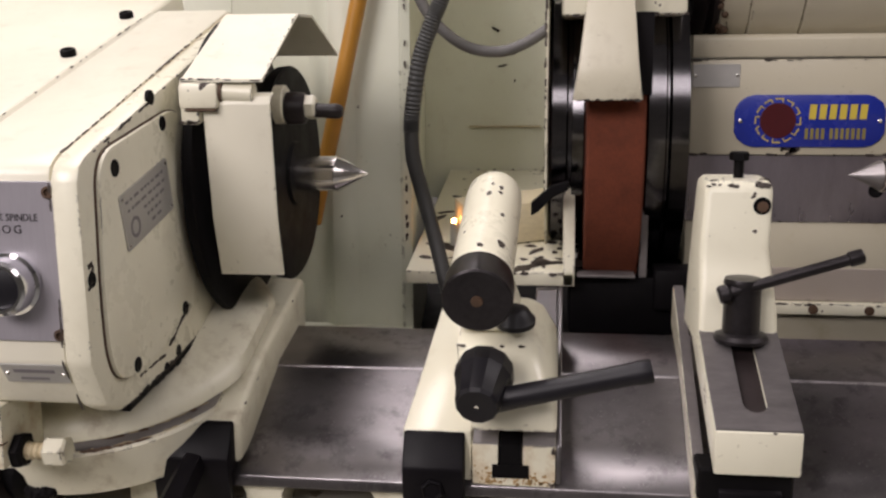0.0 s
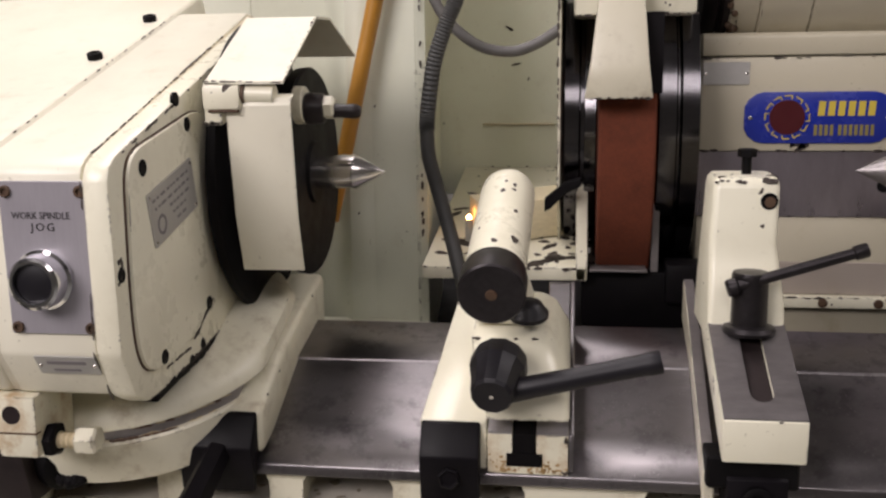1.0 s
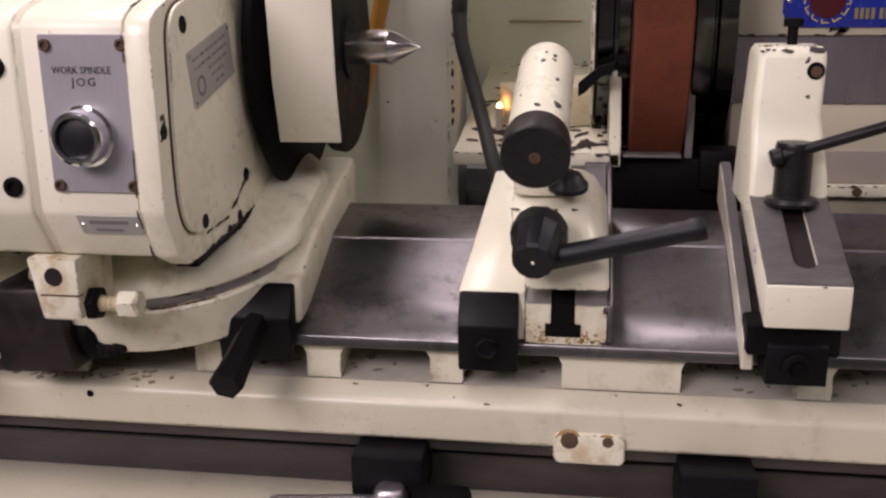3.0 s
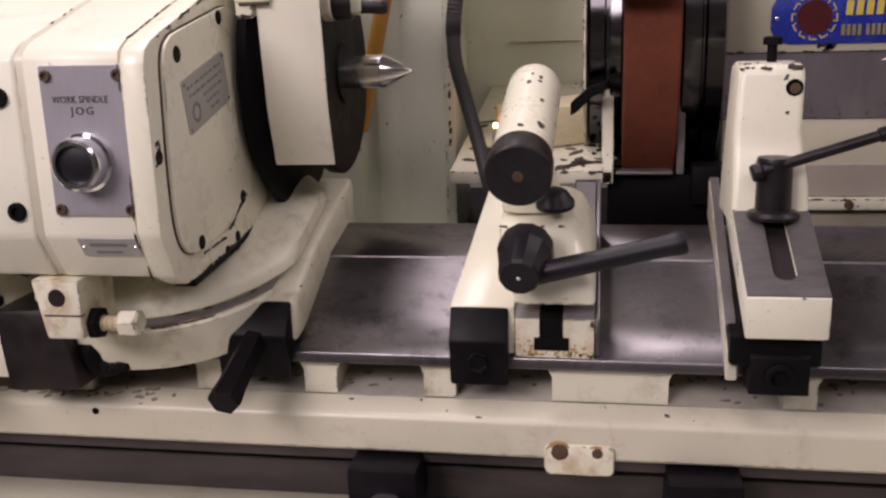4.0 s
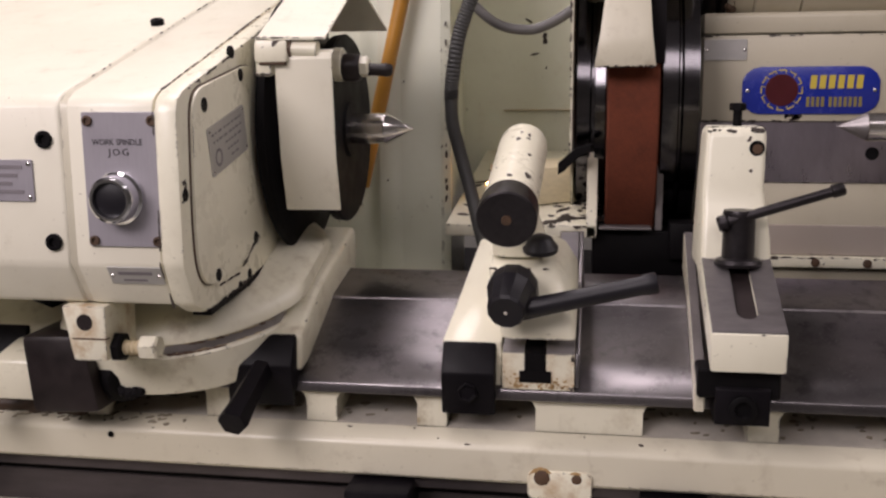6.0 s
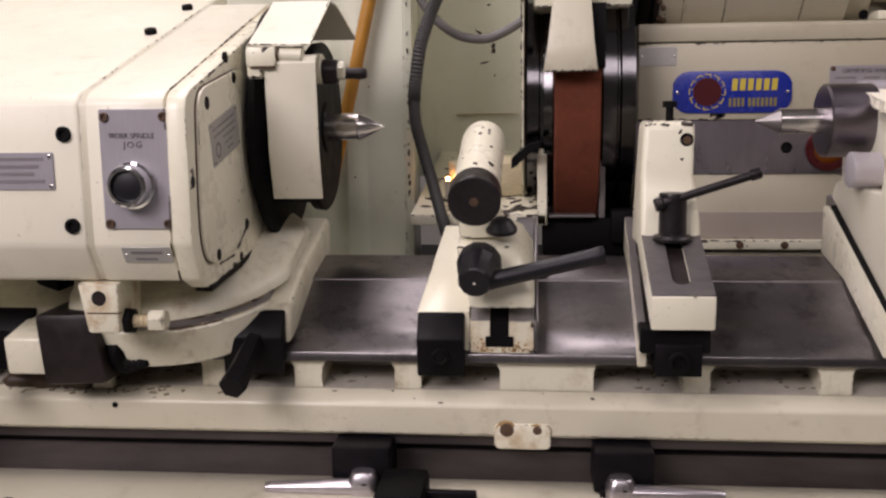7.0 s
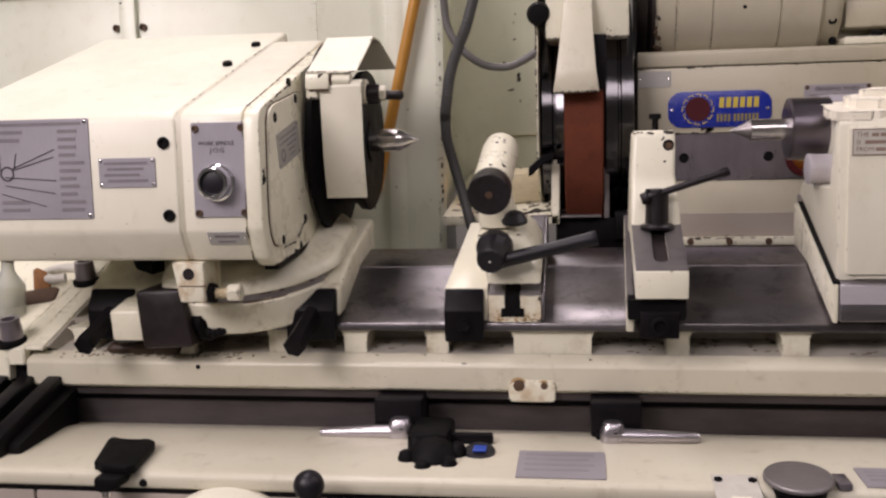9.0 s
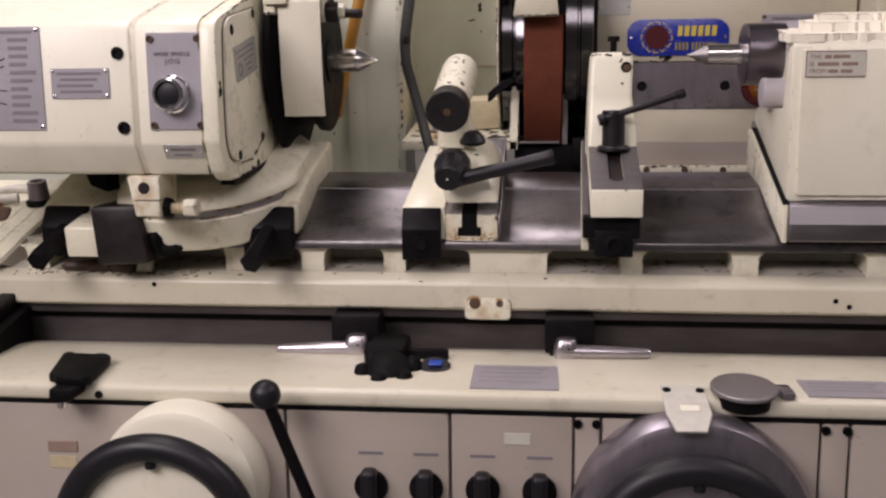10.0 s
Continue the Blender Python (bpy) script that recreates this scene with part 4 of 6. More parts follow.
spots = bmesh.new()
spot_rng = random.Random(21)
for along, ang, size in ((0.016, 92, 0.0036), (0.026, 55, 0.0046), (0.072, 60, 0.0034), (0.106, 92, 0.0044), (0.110, 70, 0.0034), (0.119, 70, 0.0034), (0.124, 88, 0.0024), (0.046, 128, 0.0014)):
    up = Vector((math.cos(radians(ang)), 0, math.sin(radians(ang))))
    up = (up - AX * up.dot(AX)).normalized()
    flake(spots, A0 + AX * (0.026 + along) + up * 0.0241, up, AX, size, size * 0.7, spot_rng)
tagged(part("paint_chip", spots, chip_iron, rest, "bare iron where the paint is chipped"), kind="stuff")
chipped_edges(rest, [((-0.049, 0.733, 0.9308), (0.004, 0.733, 0.9308), (0, -0.4, 0.9)), ((-0.030, 0.699, 0.876), (0.028, 0.699, 0.876), (0, -1, 0)), ((0.0265, 0.708, 0.826), (0.0265, 0.708, 0.856), (0, -1, 0)), ((-0.093, 0.716, 0.868), (-0.079, 0.87, 0.929), (-0.6, -0.2, 0.75))], 22, 0.009, 0.0025, 0.0011, 0.45)

rust_rng = random.Random(91)
runs = bmesh.new()
for k in range(110):
    x = rust_rng.choice((-0.019, 0.006, -0.026, 0.012)) + rust_rng.gauss(0, 0.008)
    if -0.036 < x < 0.027:
        flake(runs, (x, 0.70775, 0.8250 + min(abs(rust_rng.gauss(0, 0.006)), 0.026)), (0, -1, 0), (1, 0, 0.2), rust_rng.uniform(0.0004, 0.0018), rust_rng.uniform(0.0004, 0.0014), rust_rng)
tagged(part("rust_stain", runs, rust_stain, rest, "brown rust stains below the slot"), kind="stuff")

# ---- wheel dresser post ----
post = thing("dresser_post", (0.172, 0.76, 0.86), "cream cast bracket post with a slotted steel foot and tommy bar", "tool rest")
foot_outline = [(0.1410, 0.664), (0.2025, 0.664), (0.2025, 0.825), (0.1815, 0.825)] + [(0.1725 + 0.009 * math.cos(radians(a)), 0.689 + 0.009 * math.sin(radians(a))) for a in range(0, -181, -20)] + [(0.1635, 0.825), (0.1410, 0.825)]
part("foot", soft(shear(prism(foot_outline, 0.8600, 0.8938, "z"), 0.664, 0.452), 0.0018, 2, 60), paint_chipped, post, "cream foot with chipped edges")
part("machined_top", shear(prism([(0.1725 + (x - 0.1725) * 0.985, y + 0.0008) for x, y in foot_outline], 0.8934, 0.8946, "z"), 0.664, 0.452), foot_iron, post, "worn grey machined face")
part("slot_floor", shear(box(0.158, 0.187, 0.678, 0.82, 0.8620, 0.8885), 0.664, 0.452), greasy_iron, post, "brown greasy slot floor")


def level(x0, x1, y0, y1, z, r):
    return [(x, y, z) for x, y in rounded(x0, x1, y0, y1, r, 4)]


part("column", loft([level(0.1405, 0.203, 0.760, 0.852, 0.925, 0.004), level(0.1410, 0.2020, 0.764, 0.85, 0.955, 0.005), level(0.1415, 0.1990, 0.7745, 0.845, 0.985, 0.006), level(0.1418, 0.1970, 0.7805, 0.84, 1.003, 0.006), level(0.1440, 0.1975, 0.781, 0.838, 1.048, 0.006), level(0.1445, 0.1972, 0.783, 0.836, 1.0535, 0.007), level(0.1470, 0.1945, 0.787, 0.832, 1.0575, 0.008)]), paint_chipped, post, "cream column with chipped top")
# black ring and off-centre brown disc paint the hole's shade and lit wall
part("set_hole", lathe((0.1885, 0.7816, 1.0385), (0, -1, 0), [(-0.001, 0.0072), (0.0012, 0.0070), (0.0014, 0.0064), (0.0010, 0.005), (0.0010, 0)], 20), black_iron, post)
part("lit_hole_wall", lathe((0.1890, 0.7806, 1.0378), (0, -1, 0), [(-0.001, 0.0046), (0.0002, 0.0045), (0.0004, 0.0)], 16), brown_rust, post)
stud = part("jack_screw", rod((0.174, 0.81, 1.05), (0.174, 0.81, 1.076), 0.0042, seg=16), black_iron, post)
part("screw_head", lathe((0.174, 0.81, 1.072), (0, 0, 1), [(0, 0.0078), (0.006, 0.0078), (0.007, 0.0065), (0.007, 0)], 6), black_iron, stud)
boss = part("clamp_nut", lathe((0.1725, 0.757, 0.934), (0, 0.02, 1), [(0, 0.0205), (0.003, 0.0215), (0.006, 0.0195), (0.0075, 0.0145), (0.042, 0.0142), (0.047, 0.0150), (0.0505, 0.0140), (0.0515, 0.0)], 36), worn_black, post, "black steel clamp nut")
part("tommy_bar", lathe((0.1525, 0.748, 0.9720), (0.1045, 0.0, 0.0335), [(0, 0.006), (0.002, 0.0075), (0.008, 0.0075), (0.010, 0.0045), (0.100, 0.0045), (0.101, 0.0060), (0.110, 0.0060), (0.1115, 0.0050), (0.1115, 0)], 20), worn_black, boss, "black steel tommy bar")
def toed(bm):
    """The rail beside the foot stands a little askew."""
    for v in bm.verts:
        v.co.x += (v.co.y - 0.6875) * 0.0305
    return bm


rail = [(0.688, 0.8160), (0.688, 0.8440), (0.912, 0.9375), (0.9235, 0.9375), (0.9235, 0.8985), (0.832, 0.881), (0.709, 0.8265)]
part("side_rail", toed(soft(prism(rail, 0.1313, 0.1405), 0.0012, 1)), paint_dimmed, post, "cream painted side rail")
part("rail_top", toed(prism([(0.6885, 0.8436), (0.6885, 0.8452), (0.912, 0.9386), (0.923, 0.9386), (0.923, 0.9370), (0.912, 0.9370)], 0.1320, 0.1404)), strip_steel, post, "worn grey machined edge")
part("clamp_plate", soft(box(0.1325, 0.2010, 0.677, 0.7065, 0.8330, 0.8590), 0.002, 1), black_iron, post, "black greasy plate under the foot")
part("edge_clamp", soft(prism([(0.674, 0.811), (0.674, 0.842), (0.70, 0.8575), (0.72, 0.862), (0.72, 0.832), (0.7065, 0.8125), (0.7065, 0.811)], 0.1475, 0.1925), 0.003), black_oxide, post, "black clamp under the foot")
part("clamp_bolt", lathe((0.170, 0.674, 0.826), (0, -1, 0), [(0, 0.012), (0.004, 0.012), (0.005, 0.010), (0.005, 0.007), (0.001, 0.006), (0.001, 0)], 24), black_iron, post)

top_rim = [(0.1462, 0.7835), (0.1952, 0.7835), (0.1968, 0.80), (0.1962, 0.832)]
chipped_edges(post, [((a[0], a[1], 1.0545), (b[0], b[1], 1.0545), (0.15, -0.75, 0.65)) for a, b in zip(top_rim, top_rim[1:])], 31, 0.0035, 0.0036, 0.0020, 0.8)
chipped_patch(post, (0.150, 0.790, 1.0577), (0.042, 0, 0), (0, 0.04, 0), 6, 32, 0.0024)
chipped_edges(post, [((0.2023, 0.665, 0.862), (0.2023, 0.665, 0.893), (1, 0, 0)), ((0.142, 0.6638, 0.893), (0.202, 0.6638, 0.893), (0, -1, 0.3))], 33, 0.009, 0.0020, 0.0007, 0.35)

# ---- tailstock ----
tail = thing("tailstock", (0.50, 0.80, 0.83), "cream enamelled tailstock on a ground steel foot", "tailstock")
part("foot", soft(prism([(0.690, 0.8285), (0.690, 0.872), (0.715, 0.882), (0.90, 0.965), (0.925, 0.965), (0.925, 0.90), (0.83, 0.8815), (0.714, 0.8285)], 0.3765, 0.80), 0.002, 1), ground_steel, tail, "ground steel foot with a bright band")
part("foot_band", prism([(0.6885, 0.850), (0.6885, 0.8715), (0.692, 0.8715), (0.692, 0.850)], 0.3775, 0.80), band_steel, tail, "bright ground band")
part("side_plate", soft(prism([(0.694, 0.8265), (0.694, 0.8735), (0.880, 0.9535), (0.912, 0.9535), (0.912, 0.897), (0.827, 0.8805)], 0.3700, 0.3763), 0.0015), paint, tail, "cream side plate with a dark seam")
part("seam", prism([(0.694, 0.873), (0.694, 0.8755), (0.882, 0.9575), (0.882, 0.9545)], 0.3695, 0.3775), black_iron, tail)
body = [(0.700, 0.8760), (0.700, 1.060), (0.708, 1.068), (0.93, 1.090), (0.93, 0.975), (0.895, 0.9625)]
part("body", soft(prism(body, 0.3935, 0.80), 0.005, 3), paint_clean, tail, "cream enamelled body")
part("body_flank", soft(prism([(0.700, 0.8760), (0.700, 1.060), (0.709, 1.064), (0.722, 1.060), (0.742, 0.985), (0.885, 0.985), (0.90, 0.9655)], 0.3745, 0.398), 0.003, 2), paint_clean, tail, "cream lower flank under the quill")
face = part("front_frame", soft(prism(rounded(0.384, 0.79, 0.884, 1.056, 0.004, 3), 0.6955, 0.703, "y"), 0.003, 2), paint_clean, tail, "raised cream front cover")
rag = random.Random(11)


def ragged(outline, reach, step=0.006):
    """An outline with broken, uneven edges."""
    out = []
    for (x, y), (p, q) in zip(outline, outline[1:] + outline[:1]):
        n = max(1, int(math.hypot(p - x, q - y) / step))
        for k in range(n):
            out.append((x + (p - x) * k / n + rag.uniform(-reach, reach), y + (q - y) * k / n + rag.uniform(-reach, reach)))
    return out


part("worn_cap", shear(prism(ragged([(0.372, 0.705), (0.372, 0.76), (0.383, 0.80), (0.386, 0.86), (0.42, 0.90), (0.78, 0.90), (0.78, 0.700)], 0.0028), 1.062, 1.0725, "z"), 0.70, 0.1), paint_chalk, tail, "chalky peeling top cap", 20)
part("lump", shear(prism(ragged([(0.398, 0.745), (0.42, 0.738), (0.78, 0.745), (0.78, 0.82), (0.43, 0.82), (0.402, 0.79)], 0.0035), 1.072, 1.088, "z"), 0.74, 0.12), paint_chalk, tail, "chalky peeling cover", 20)
part("lump", shear(prism(ragged([(0.415, 0.775), (0.50, 0.77), (0.78, 0.775), (0.78, 0.81), (0.44, 0.81)], 0.003), 1.086, 1.096, "z"), 0.74, 0.12), paint_chalk, tail, "chalky peeling cover", 20)
sign = part("notice_plate", soft(prism(rounded(0.387, 0.455, 1.0225, 1.0535, 0.001, 2), 0.6938, 0.6958, "y"), 0.0004, 1), cable_white, tail, "cream notice plate with a brown border")
for a, b, c, d in ((0.3875, 0.4545, 1.0518, 1.0530), (0.3875, 0.4545, 1.0230, 1.0242), (0.3875, 0.3887, 1.0242, 1.0518)):
    part("border", box(a, b, 0.6935, 0.6942, c, d), brown_ink, sign)
for z, word, rest_of in ((1.0462, "THE", ((0.4085, 0.4160), (0.418, 0.437))), (1.0378, "IS", ((0.401, 0.425), (0.428, 0.446)))  , (1.0295, "FROM", ((0.413, 0.424), (0.427, 0.440)))):
    lettering("notice_words", word, 0.0075, front_at(0.3915, 0.6936, z), brown_ink, sign, 0.0002, "LEFT")
    for a, b in rest_of:
        part("unread_line", box(a, b, 0.6934, 0.6942, z - 0.0020, z + 0.0020), brown_ink, sign)
part("centre_point", lathe((0.2735, 0.855, 1.055), (1, 0, 0), [(0, 0.0), (0.0265, 0.0130)], 40), worn_steel, tail, "dull worn centre point")
part("tail_centre", lathe((0.300, 0.855, 1.055), (1, 0, 0), [(0, 0.0128), (0.0006, 0.0142), (0.05, 0.0142)], 40), bright_steel, tail, "polished steel centre")
part("quill_collar", lathe((0.346, 0.855, 1.055), (1, 0, 0), [(0, 0.030), (0.001, 0.0385), (0.003, 0.0405), (0.052, 0.0405)], 56), quill_steel, tail, "dark steel quill collar")
part("quill_rod", rod((0.39, 0.875, 1.089), (0.445, 0.875, 1.090), 0.0095, seg=20), plate_metal, tail)
part("stop_knob", lathe((0.360, 0.795, 1.0045), (1, 0, 0), [(0, 0.0175), (0.001, 0.019), (0.009, 0.019), (0.010, 0.0185), (0.024, 0.0185), (0.026, 0.0185), (0.03, 0.0185)], 40), band_steel, tail, "bright steel knob")

# ---- wheelhead ----
wh = thing("wheelhead", (0.35, 1.2, 0.80), "cream enamelled wheelhead with a grey steel band and label plates", "machine head")
FACE = 1.06
part("lower_case", soft(box(0.1655, 0.552, FACE, 1.55, 0.805, 0.980), 0.003), paint_darker, wh, "cream lower casing")
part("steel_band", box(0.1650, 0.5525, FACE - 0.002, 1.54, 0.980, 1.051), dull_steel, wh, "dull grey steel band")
part("front_case", soft(box(0.1655, 0.552, FACE - 0.004, 1.55, 1.0515, 1.1525), 0.003), paint_darker, wh, "cream front casing")
part("upper_case", soft(prism([(FACE - 0.004, 1.1540), (FACE - 0.004, 1.1745), (FACE - 0.001, 1.178), (1.55, 1.178), (1.55, 1.1540)], 0.1655, 0.552), 0.003), paint_darker, wh)
# strip low on the casing front, greyer than the casing above
part("lower_strip", soft(box(0.1665, 0.551, FACE - 0.0015, FACE + 0.01, 0.8922, 0.9290), 0.001, 1), paint_grey, wh, "grey-cream strip low on the casing")
part("bottom_lip", soft(box(0.1655, 0.552, FACE - 0.012, FACE + 0.01, 0.8785, 0.8915), 0.002), paint_chipped, wh, "cream lip with rusty screws")
for i in range(7):
    screw("lip_screw", (0.187 + i * 0.0585, FACE - 0.0115, 0.8850), (0, -1, 0), 0.0052, 0.0018, brown_rust, wh, False)
for x in (0.236, 0.362):
    part("band_hole", lathe((x, FACE - 0.0022, 1.0145), (0, -1, 0), [(-0.001, 0.0078), (0.0006, 0.0076), (0.0008, 0.0068), (0.0004, 0.005), (0.0004, 0)], 24), black_iron, wh)
lens = part("sight_glass", lathe((0.416, FACE - 0.002, 1.013), (0, -1, 0), [(0, 0.0300), (0.004, 0.0300), (0.006, 0.028), (0.006, 0.0205), (0.003, 0.020), (0.003, 0.0)], 48), red_ink, wh, "dark red sight glass with an amber middle")
part("lens", lathe((0.416, FACE - 0.005, 1.013), (0, -1, 0), [(0, 0.0198), (0.002, 0.017), (0.003, 0.010), (0.0033, 0.0)], 32), amber, lens, "amber lens")
for i in range(2):
    part("lens_mark", box(0.405, 0.427, FACE - 0.0088, FACE - 0.0078, 1.0135 - i * 0.007, 1.0165 - i * 0.007), faded_yellow, lens)

# blue badge: brand lettering as plain yellow blocks
BX0, BX1, BZ0, BZ1 = 0.2115, 0.3650, 1.0605, 1.1155
badge_outline = [(BX0, BZ0 + 0.016), (BX0 + 0.004, BZ0 + 0.008), (BX0 + 0.012, BZ0 + 0.002), (BX0 + 0.020, BZ0), (BX1 - 0.020, BZ0), (BX1 - 0.012, BZ0 + 0.002), (BX1 - 0.004, BZ0 + 0.008), (BX1, BZ0 + 0.016), (BX1, BZ1 - 0.016), (BX1 - 0.004, BZ1 - 0.008), (BX1 - 0.012, BZ1 - 0.002), (BX1 - 0.020, BZ1), (BX0 + 0.020, BZ1), (BX0 + 0.012, BZ1 - 0.002), (BX0 + 0.004, BZ1 - 0.008), (BX0, BZ1 - 0.016)]
FB = FACE - 0.004
badge = part("badge", soft(prism(badge_outline, FB - 0.0025, FB + 0.001, "y"), 0.0008), blue_enamel, wh, "blue enamel badge with yellow marks")
cx, cz = 0.2560, 1.0885
part("emblem", lathe((cx, FB - 0.0024, cz), (0, -1, 0), [(0, 0.0185), (0.0008, 0.0185), (0.0009, 0.0)], 40), red_ink, badge, "dark red round emblem")
for k in range(12):
    a = k * math.tau / 12
    r1 = 0.0212
    m = Matrix.Translation((cx + r1 * math.cos(a), FB - 0.0028, cz + r1 * math.sin(a))) @ Matrix.Rotation(-a, 4, "Y")
    piece = box(0.0012, 0.0024, -0.0004, 0.0004, -0.0036, 0.0036)
    box(-0.0022, 0.0024, -0.0004, 0.0004, -0.0046, -0.0036, piece)
    part("emblem_tooth", moved(piece, m), yellow_ink, badge)
for i in range(6):
    x = 0.2868 + i * 0.0102
    part("brand_block", prism([(x + 0.0006, 1.0900), (x + 0.0076, 1.0900), (x + 0.0086, 1.1055), (x + 0.0016, 1.1055)], FB - 0.0031, FB - 0.0024, "y"), yellow_ink, badge)
for i in range(11):
    x = 0.2842 + i * 0.0055 + (0.003 if i > 3 else 0)
    part("brand_block", box(x, x + 0.0034, FB - 0.0030, FB - 0.0024, 1.0690, 1.0805), faded_yellow, badge)
for x in (BX0 + 0.006, BX1 - 0.006):
    screw("rivet", (x, FB - 0.0024, 1.088), (0, -1, 0), 0.0022, 0.0012, bright_steel, badge, False)
tiny = part("type_plate", soft(prism(rounded(0.1665, 0.2155, 1.1235, 1.1475, 0.0012, 2), FB - 0.0012, FB + 0.001, "y"), 0.0003, 1), plate_pale, wh, "small aluminium type plate")
for x in (0.1695, 0.2125):
    screw("rivet", (x, FB - 0.0011, 1.1355), (0, -1, 0), 0.0017, 0.001, bright_steel, tiny, False)
spec = part("wheel_chart", soft(prism(rounded(0.412, 0.508, 1.060, 1.1205, 0.0012, 2), FB - 0.0014, FB + 0.001, "y"), 0.0003, 1), plate_metal, wh, "grey aluminium wheel data plate")
lettering("plate_words", "GRINDING WHEEL", 0.0078, front_at(0.460, FB - 0.0016, 1.1135), dark_ink, spec, 0.0002)
for i in range(5):
    for a, b in ((0.419, 0.445), (0.455, 0.475), (0.482, 0.500)):
        part("engraved_line", box(a, b - 0.002 * ((i * 3) % 4), FB - 0.0017, FB - 0.0012, 1.1035 - i * 0.0085, 1.1058 - i * 0.0085), soft_ink, spec)
for x in (0.416, 0.504):
    for z in (1.064, 1.1165):
        screw("plate_screw", (x, FB - 0.0012, z), (0, -1, 0), 0.0032, 0.0012, brown_rust, spec, False)

# spindle motor drum above the casing
CY, CZ, CR = 1.135, 1.258, 0.098
drum = part("spindle_drum", lathe((0.192, CY, CZ), (1, 0, 0), [(0, 0.090), (0.003, CR - 0.002), (0.03, CR - 0.002), (0.031, CR - 0.004), (0.033, CR), (0.083, CR), (0.084, CR - 0.003), (0.0855, CR), (0.181, CR), (0.182, CR - 0.003), (0.1835, CR), (0.240, CR - 0.001), (0.244, CR - 0.008)], 80), paint_darker, wh, "cream drum with dark joints")
ring_bm = lathe((0.166, CY, CZ), (1, 0, 0), [(0, 0.070), (0.0, 0.082), (0.006, 0.088), (0.014, 0.090), (0.017, 0.084), (0.021, 0.091), (0.030, 0.092)], 64)
ring_rng = random.Random(61)
for v in ring_bm.verts:
    v.co += Vector((0, ring_rng.uniform(-1, 1), ring_rng.uniform(-1, 1))) * 0.0016
part("drum_ring", ring_bm, greasy_iron, wh, "dark brown greasy ring")
drip_bm = bmesh.new()
for k in range(14):
    a = radians(ring_rng.uniform(-170, -60))
    ball((0.1955 + ring_rng.uniform(-0.004, 0.003), CY + math.cos(a) * (CR - 0.002), CZ + math.sin(a) * (CR - 0.002)), ring_rng.uniform(0.002, 0.0055), 8, drip_bm)
tagged(part("grease", drip_bm, brown_rust, wh, "brown grease crumbs along the joint"), kind="stuff")
part("drum_cap", lathe((0.436, CY, CZ), (1, 0, 0), [(0, CR - 0.010), (0.022, CR - 0.012), (0.03, CR - 0.018), (0.034, CR - 0.03)], 64), paint_darker, wh)
part("drum_foot", soft(box(0.186, 0.425, 1.075, 1.2, 1.160, 1.176), 0.002), paint_darker, wh)
part("connector_box", soft(box(0.474, 0.552, 1.075, 1.30, 1.205, 1.245), 0.003), paint_darker, wh, "cream connector box")
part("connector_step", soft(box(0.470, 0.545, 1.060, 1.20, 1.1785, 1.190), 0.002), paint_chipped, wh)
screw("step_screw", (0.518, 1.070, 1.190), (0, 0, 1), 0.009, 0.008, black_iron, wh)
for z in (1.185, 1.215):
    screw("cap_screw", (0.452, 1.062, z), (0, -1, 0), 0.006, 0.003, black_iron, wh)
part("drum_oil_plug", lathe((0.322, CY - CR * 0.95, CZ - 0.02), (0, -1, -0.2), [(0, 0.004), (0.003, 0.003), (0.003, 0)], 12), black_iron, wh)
part("end_cabinet", soft(box(0.5555, 1.05, 0.985, 1.55, 0.80, 1.42), 0.006, 3), paint_darker, wh, "plain cream end cabinet")
part("end_cabinet_top", soft(box(0.555, 1.06, 0.965, 1.55, 1.225, 1.45), 0.010, 3), paint_darker, wh)

# ---- grinding wheel and its guard ----
WY, WZ, WR = 1.180, 1.075, 0.222
gw = thing("grinding_wheel", (0.083, WY, WZ - WR), "brown-red abrasive grinding wheel between dark steel flanges", "grinding wheel")
part("wheel", lathe((0.0545, WY, WZ), (1, 0, 0), [(0, 0.08), (0, WR - 0.002), (0.002, WR), (0.055, WR), (0.057, WR - 0.002), (0.057, 0.08)], 128), abrasive, gw)
part("left_flange", lathe((0.0165, WY, WZ), (1, 0, 0), [(0, 0.05), (0, 0.150), (0.003, 0.153), (0.018, 0.153), (0.020, 0.146), (0.024, 0.146), (0.0245, 0.153), (0.036, 0.155), (0.0375, 0.150)], 96), black_flange, gw, "dark shiny steel flange")
part("right_flange", lathe((0.114, WY, WZ), (1, 0, 0), [(0, 0.10), (0, 0.196), (0.002, 0.199), (0.019, 0.199), (0.0205, 0.196), (0.0205, 0.190), (0.0235, 0.190), (0.0235, 0.197), (0.025, 0.200), (0.042, 0.200), (0.043, 0.197), (0.043, 0.10)], 96), black_flange, gw, "black shiny steel flange")
wg = thing("wheel_guard", (0.085, 1.15, 0.85), "cream sheet steel wheel guard with a tapered nose", "guard")
part("nose", soft(loft([[(0.0395, 0.930, 1.1150), (0.1050, 0.930, 1.1155), (0.1050, 0.964, 1.1155), (0.0395, 0.964, 1.1150)], [(0.0450, 0.930, 1.150), (0.1005, 0.930, 1.150), (0.1005, 0.970, 1.150), (0.0450, 0.970, 1.150)], [(0.0525, 0.957, 1.215), (0.0965, 0.957, 1.215), (0.0965, 0.998, 1.215), (0.0525, 0.998, 1.215)], [(0.060, 0.99, 1.30), (0.0950, 0.99, 1.30), (0.0950, 1.04, 1.30), (0.060, 1.04, 1.30)]]), 0.0015), paint_dimmed, wg, "cream tapered nose in front of the wheel")
part("housing", soft(box(0.028, 0.150, 0.985, 1.40, 1.196, 1.45), 0.004), paint_chipped, wg, "cream guard housing")
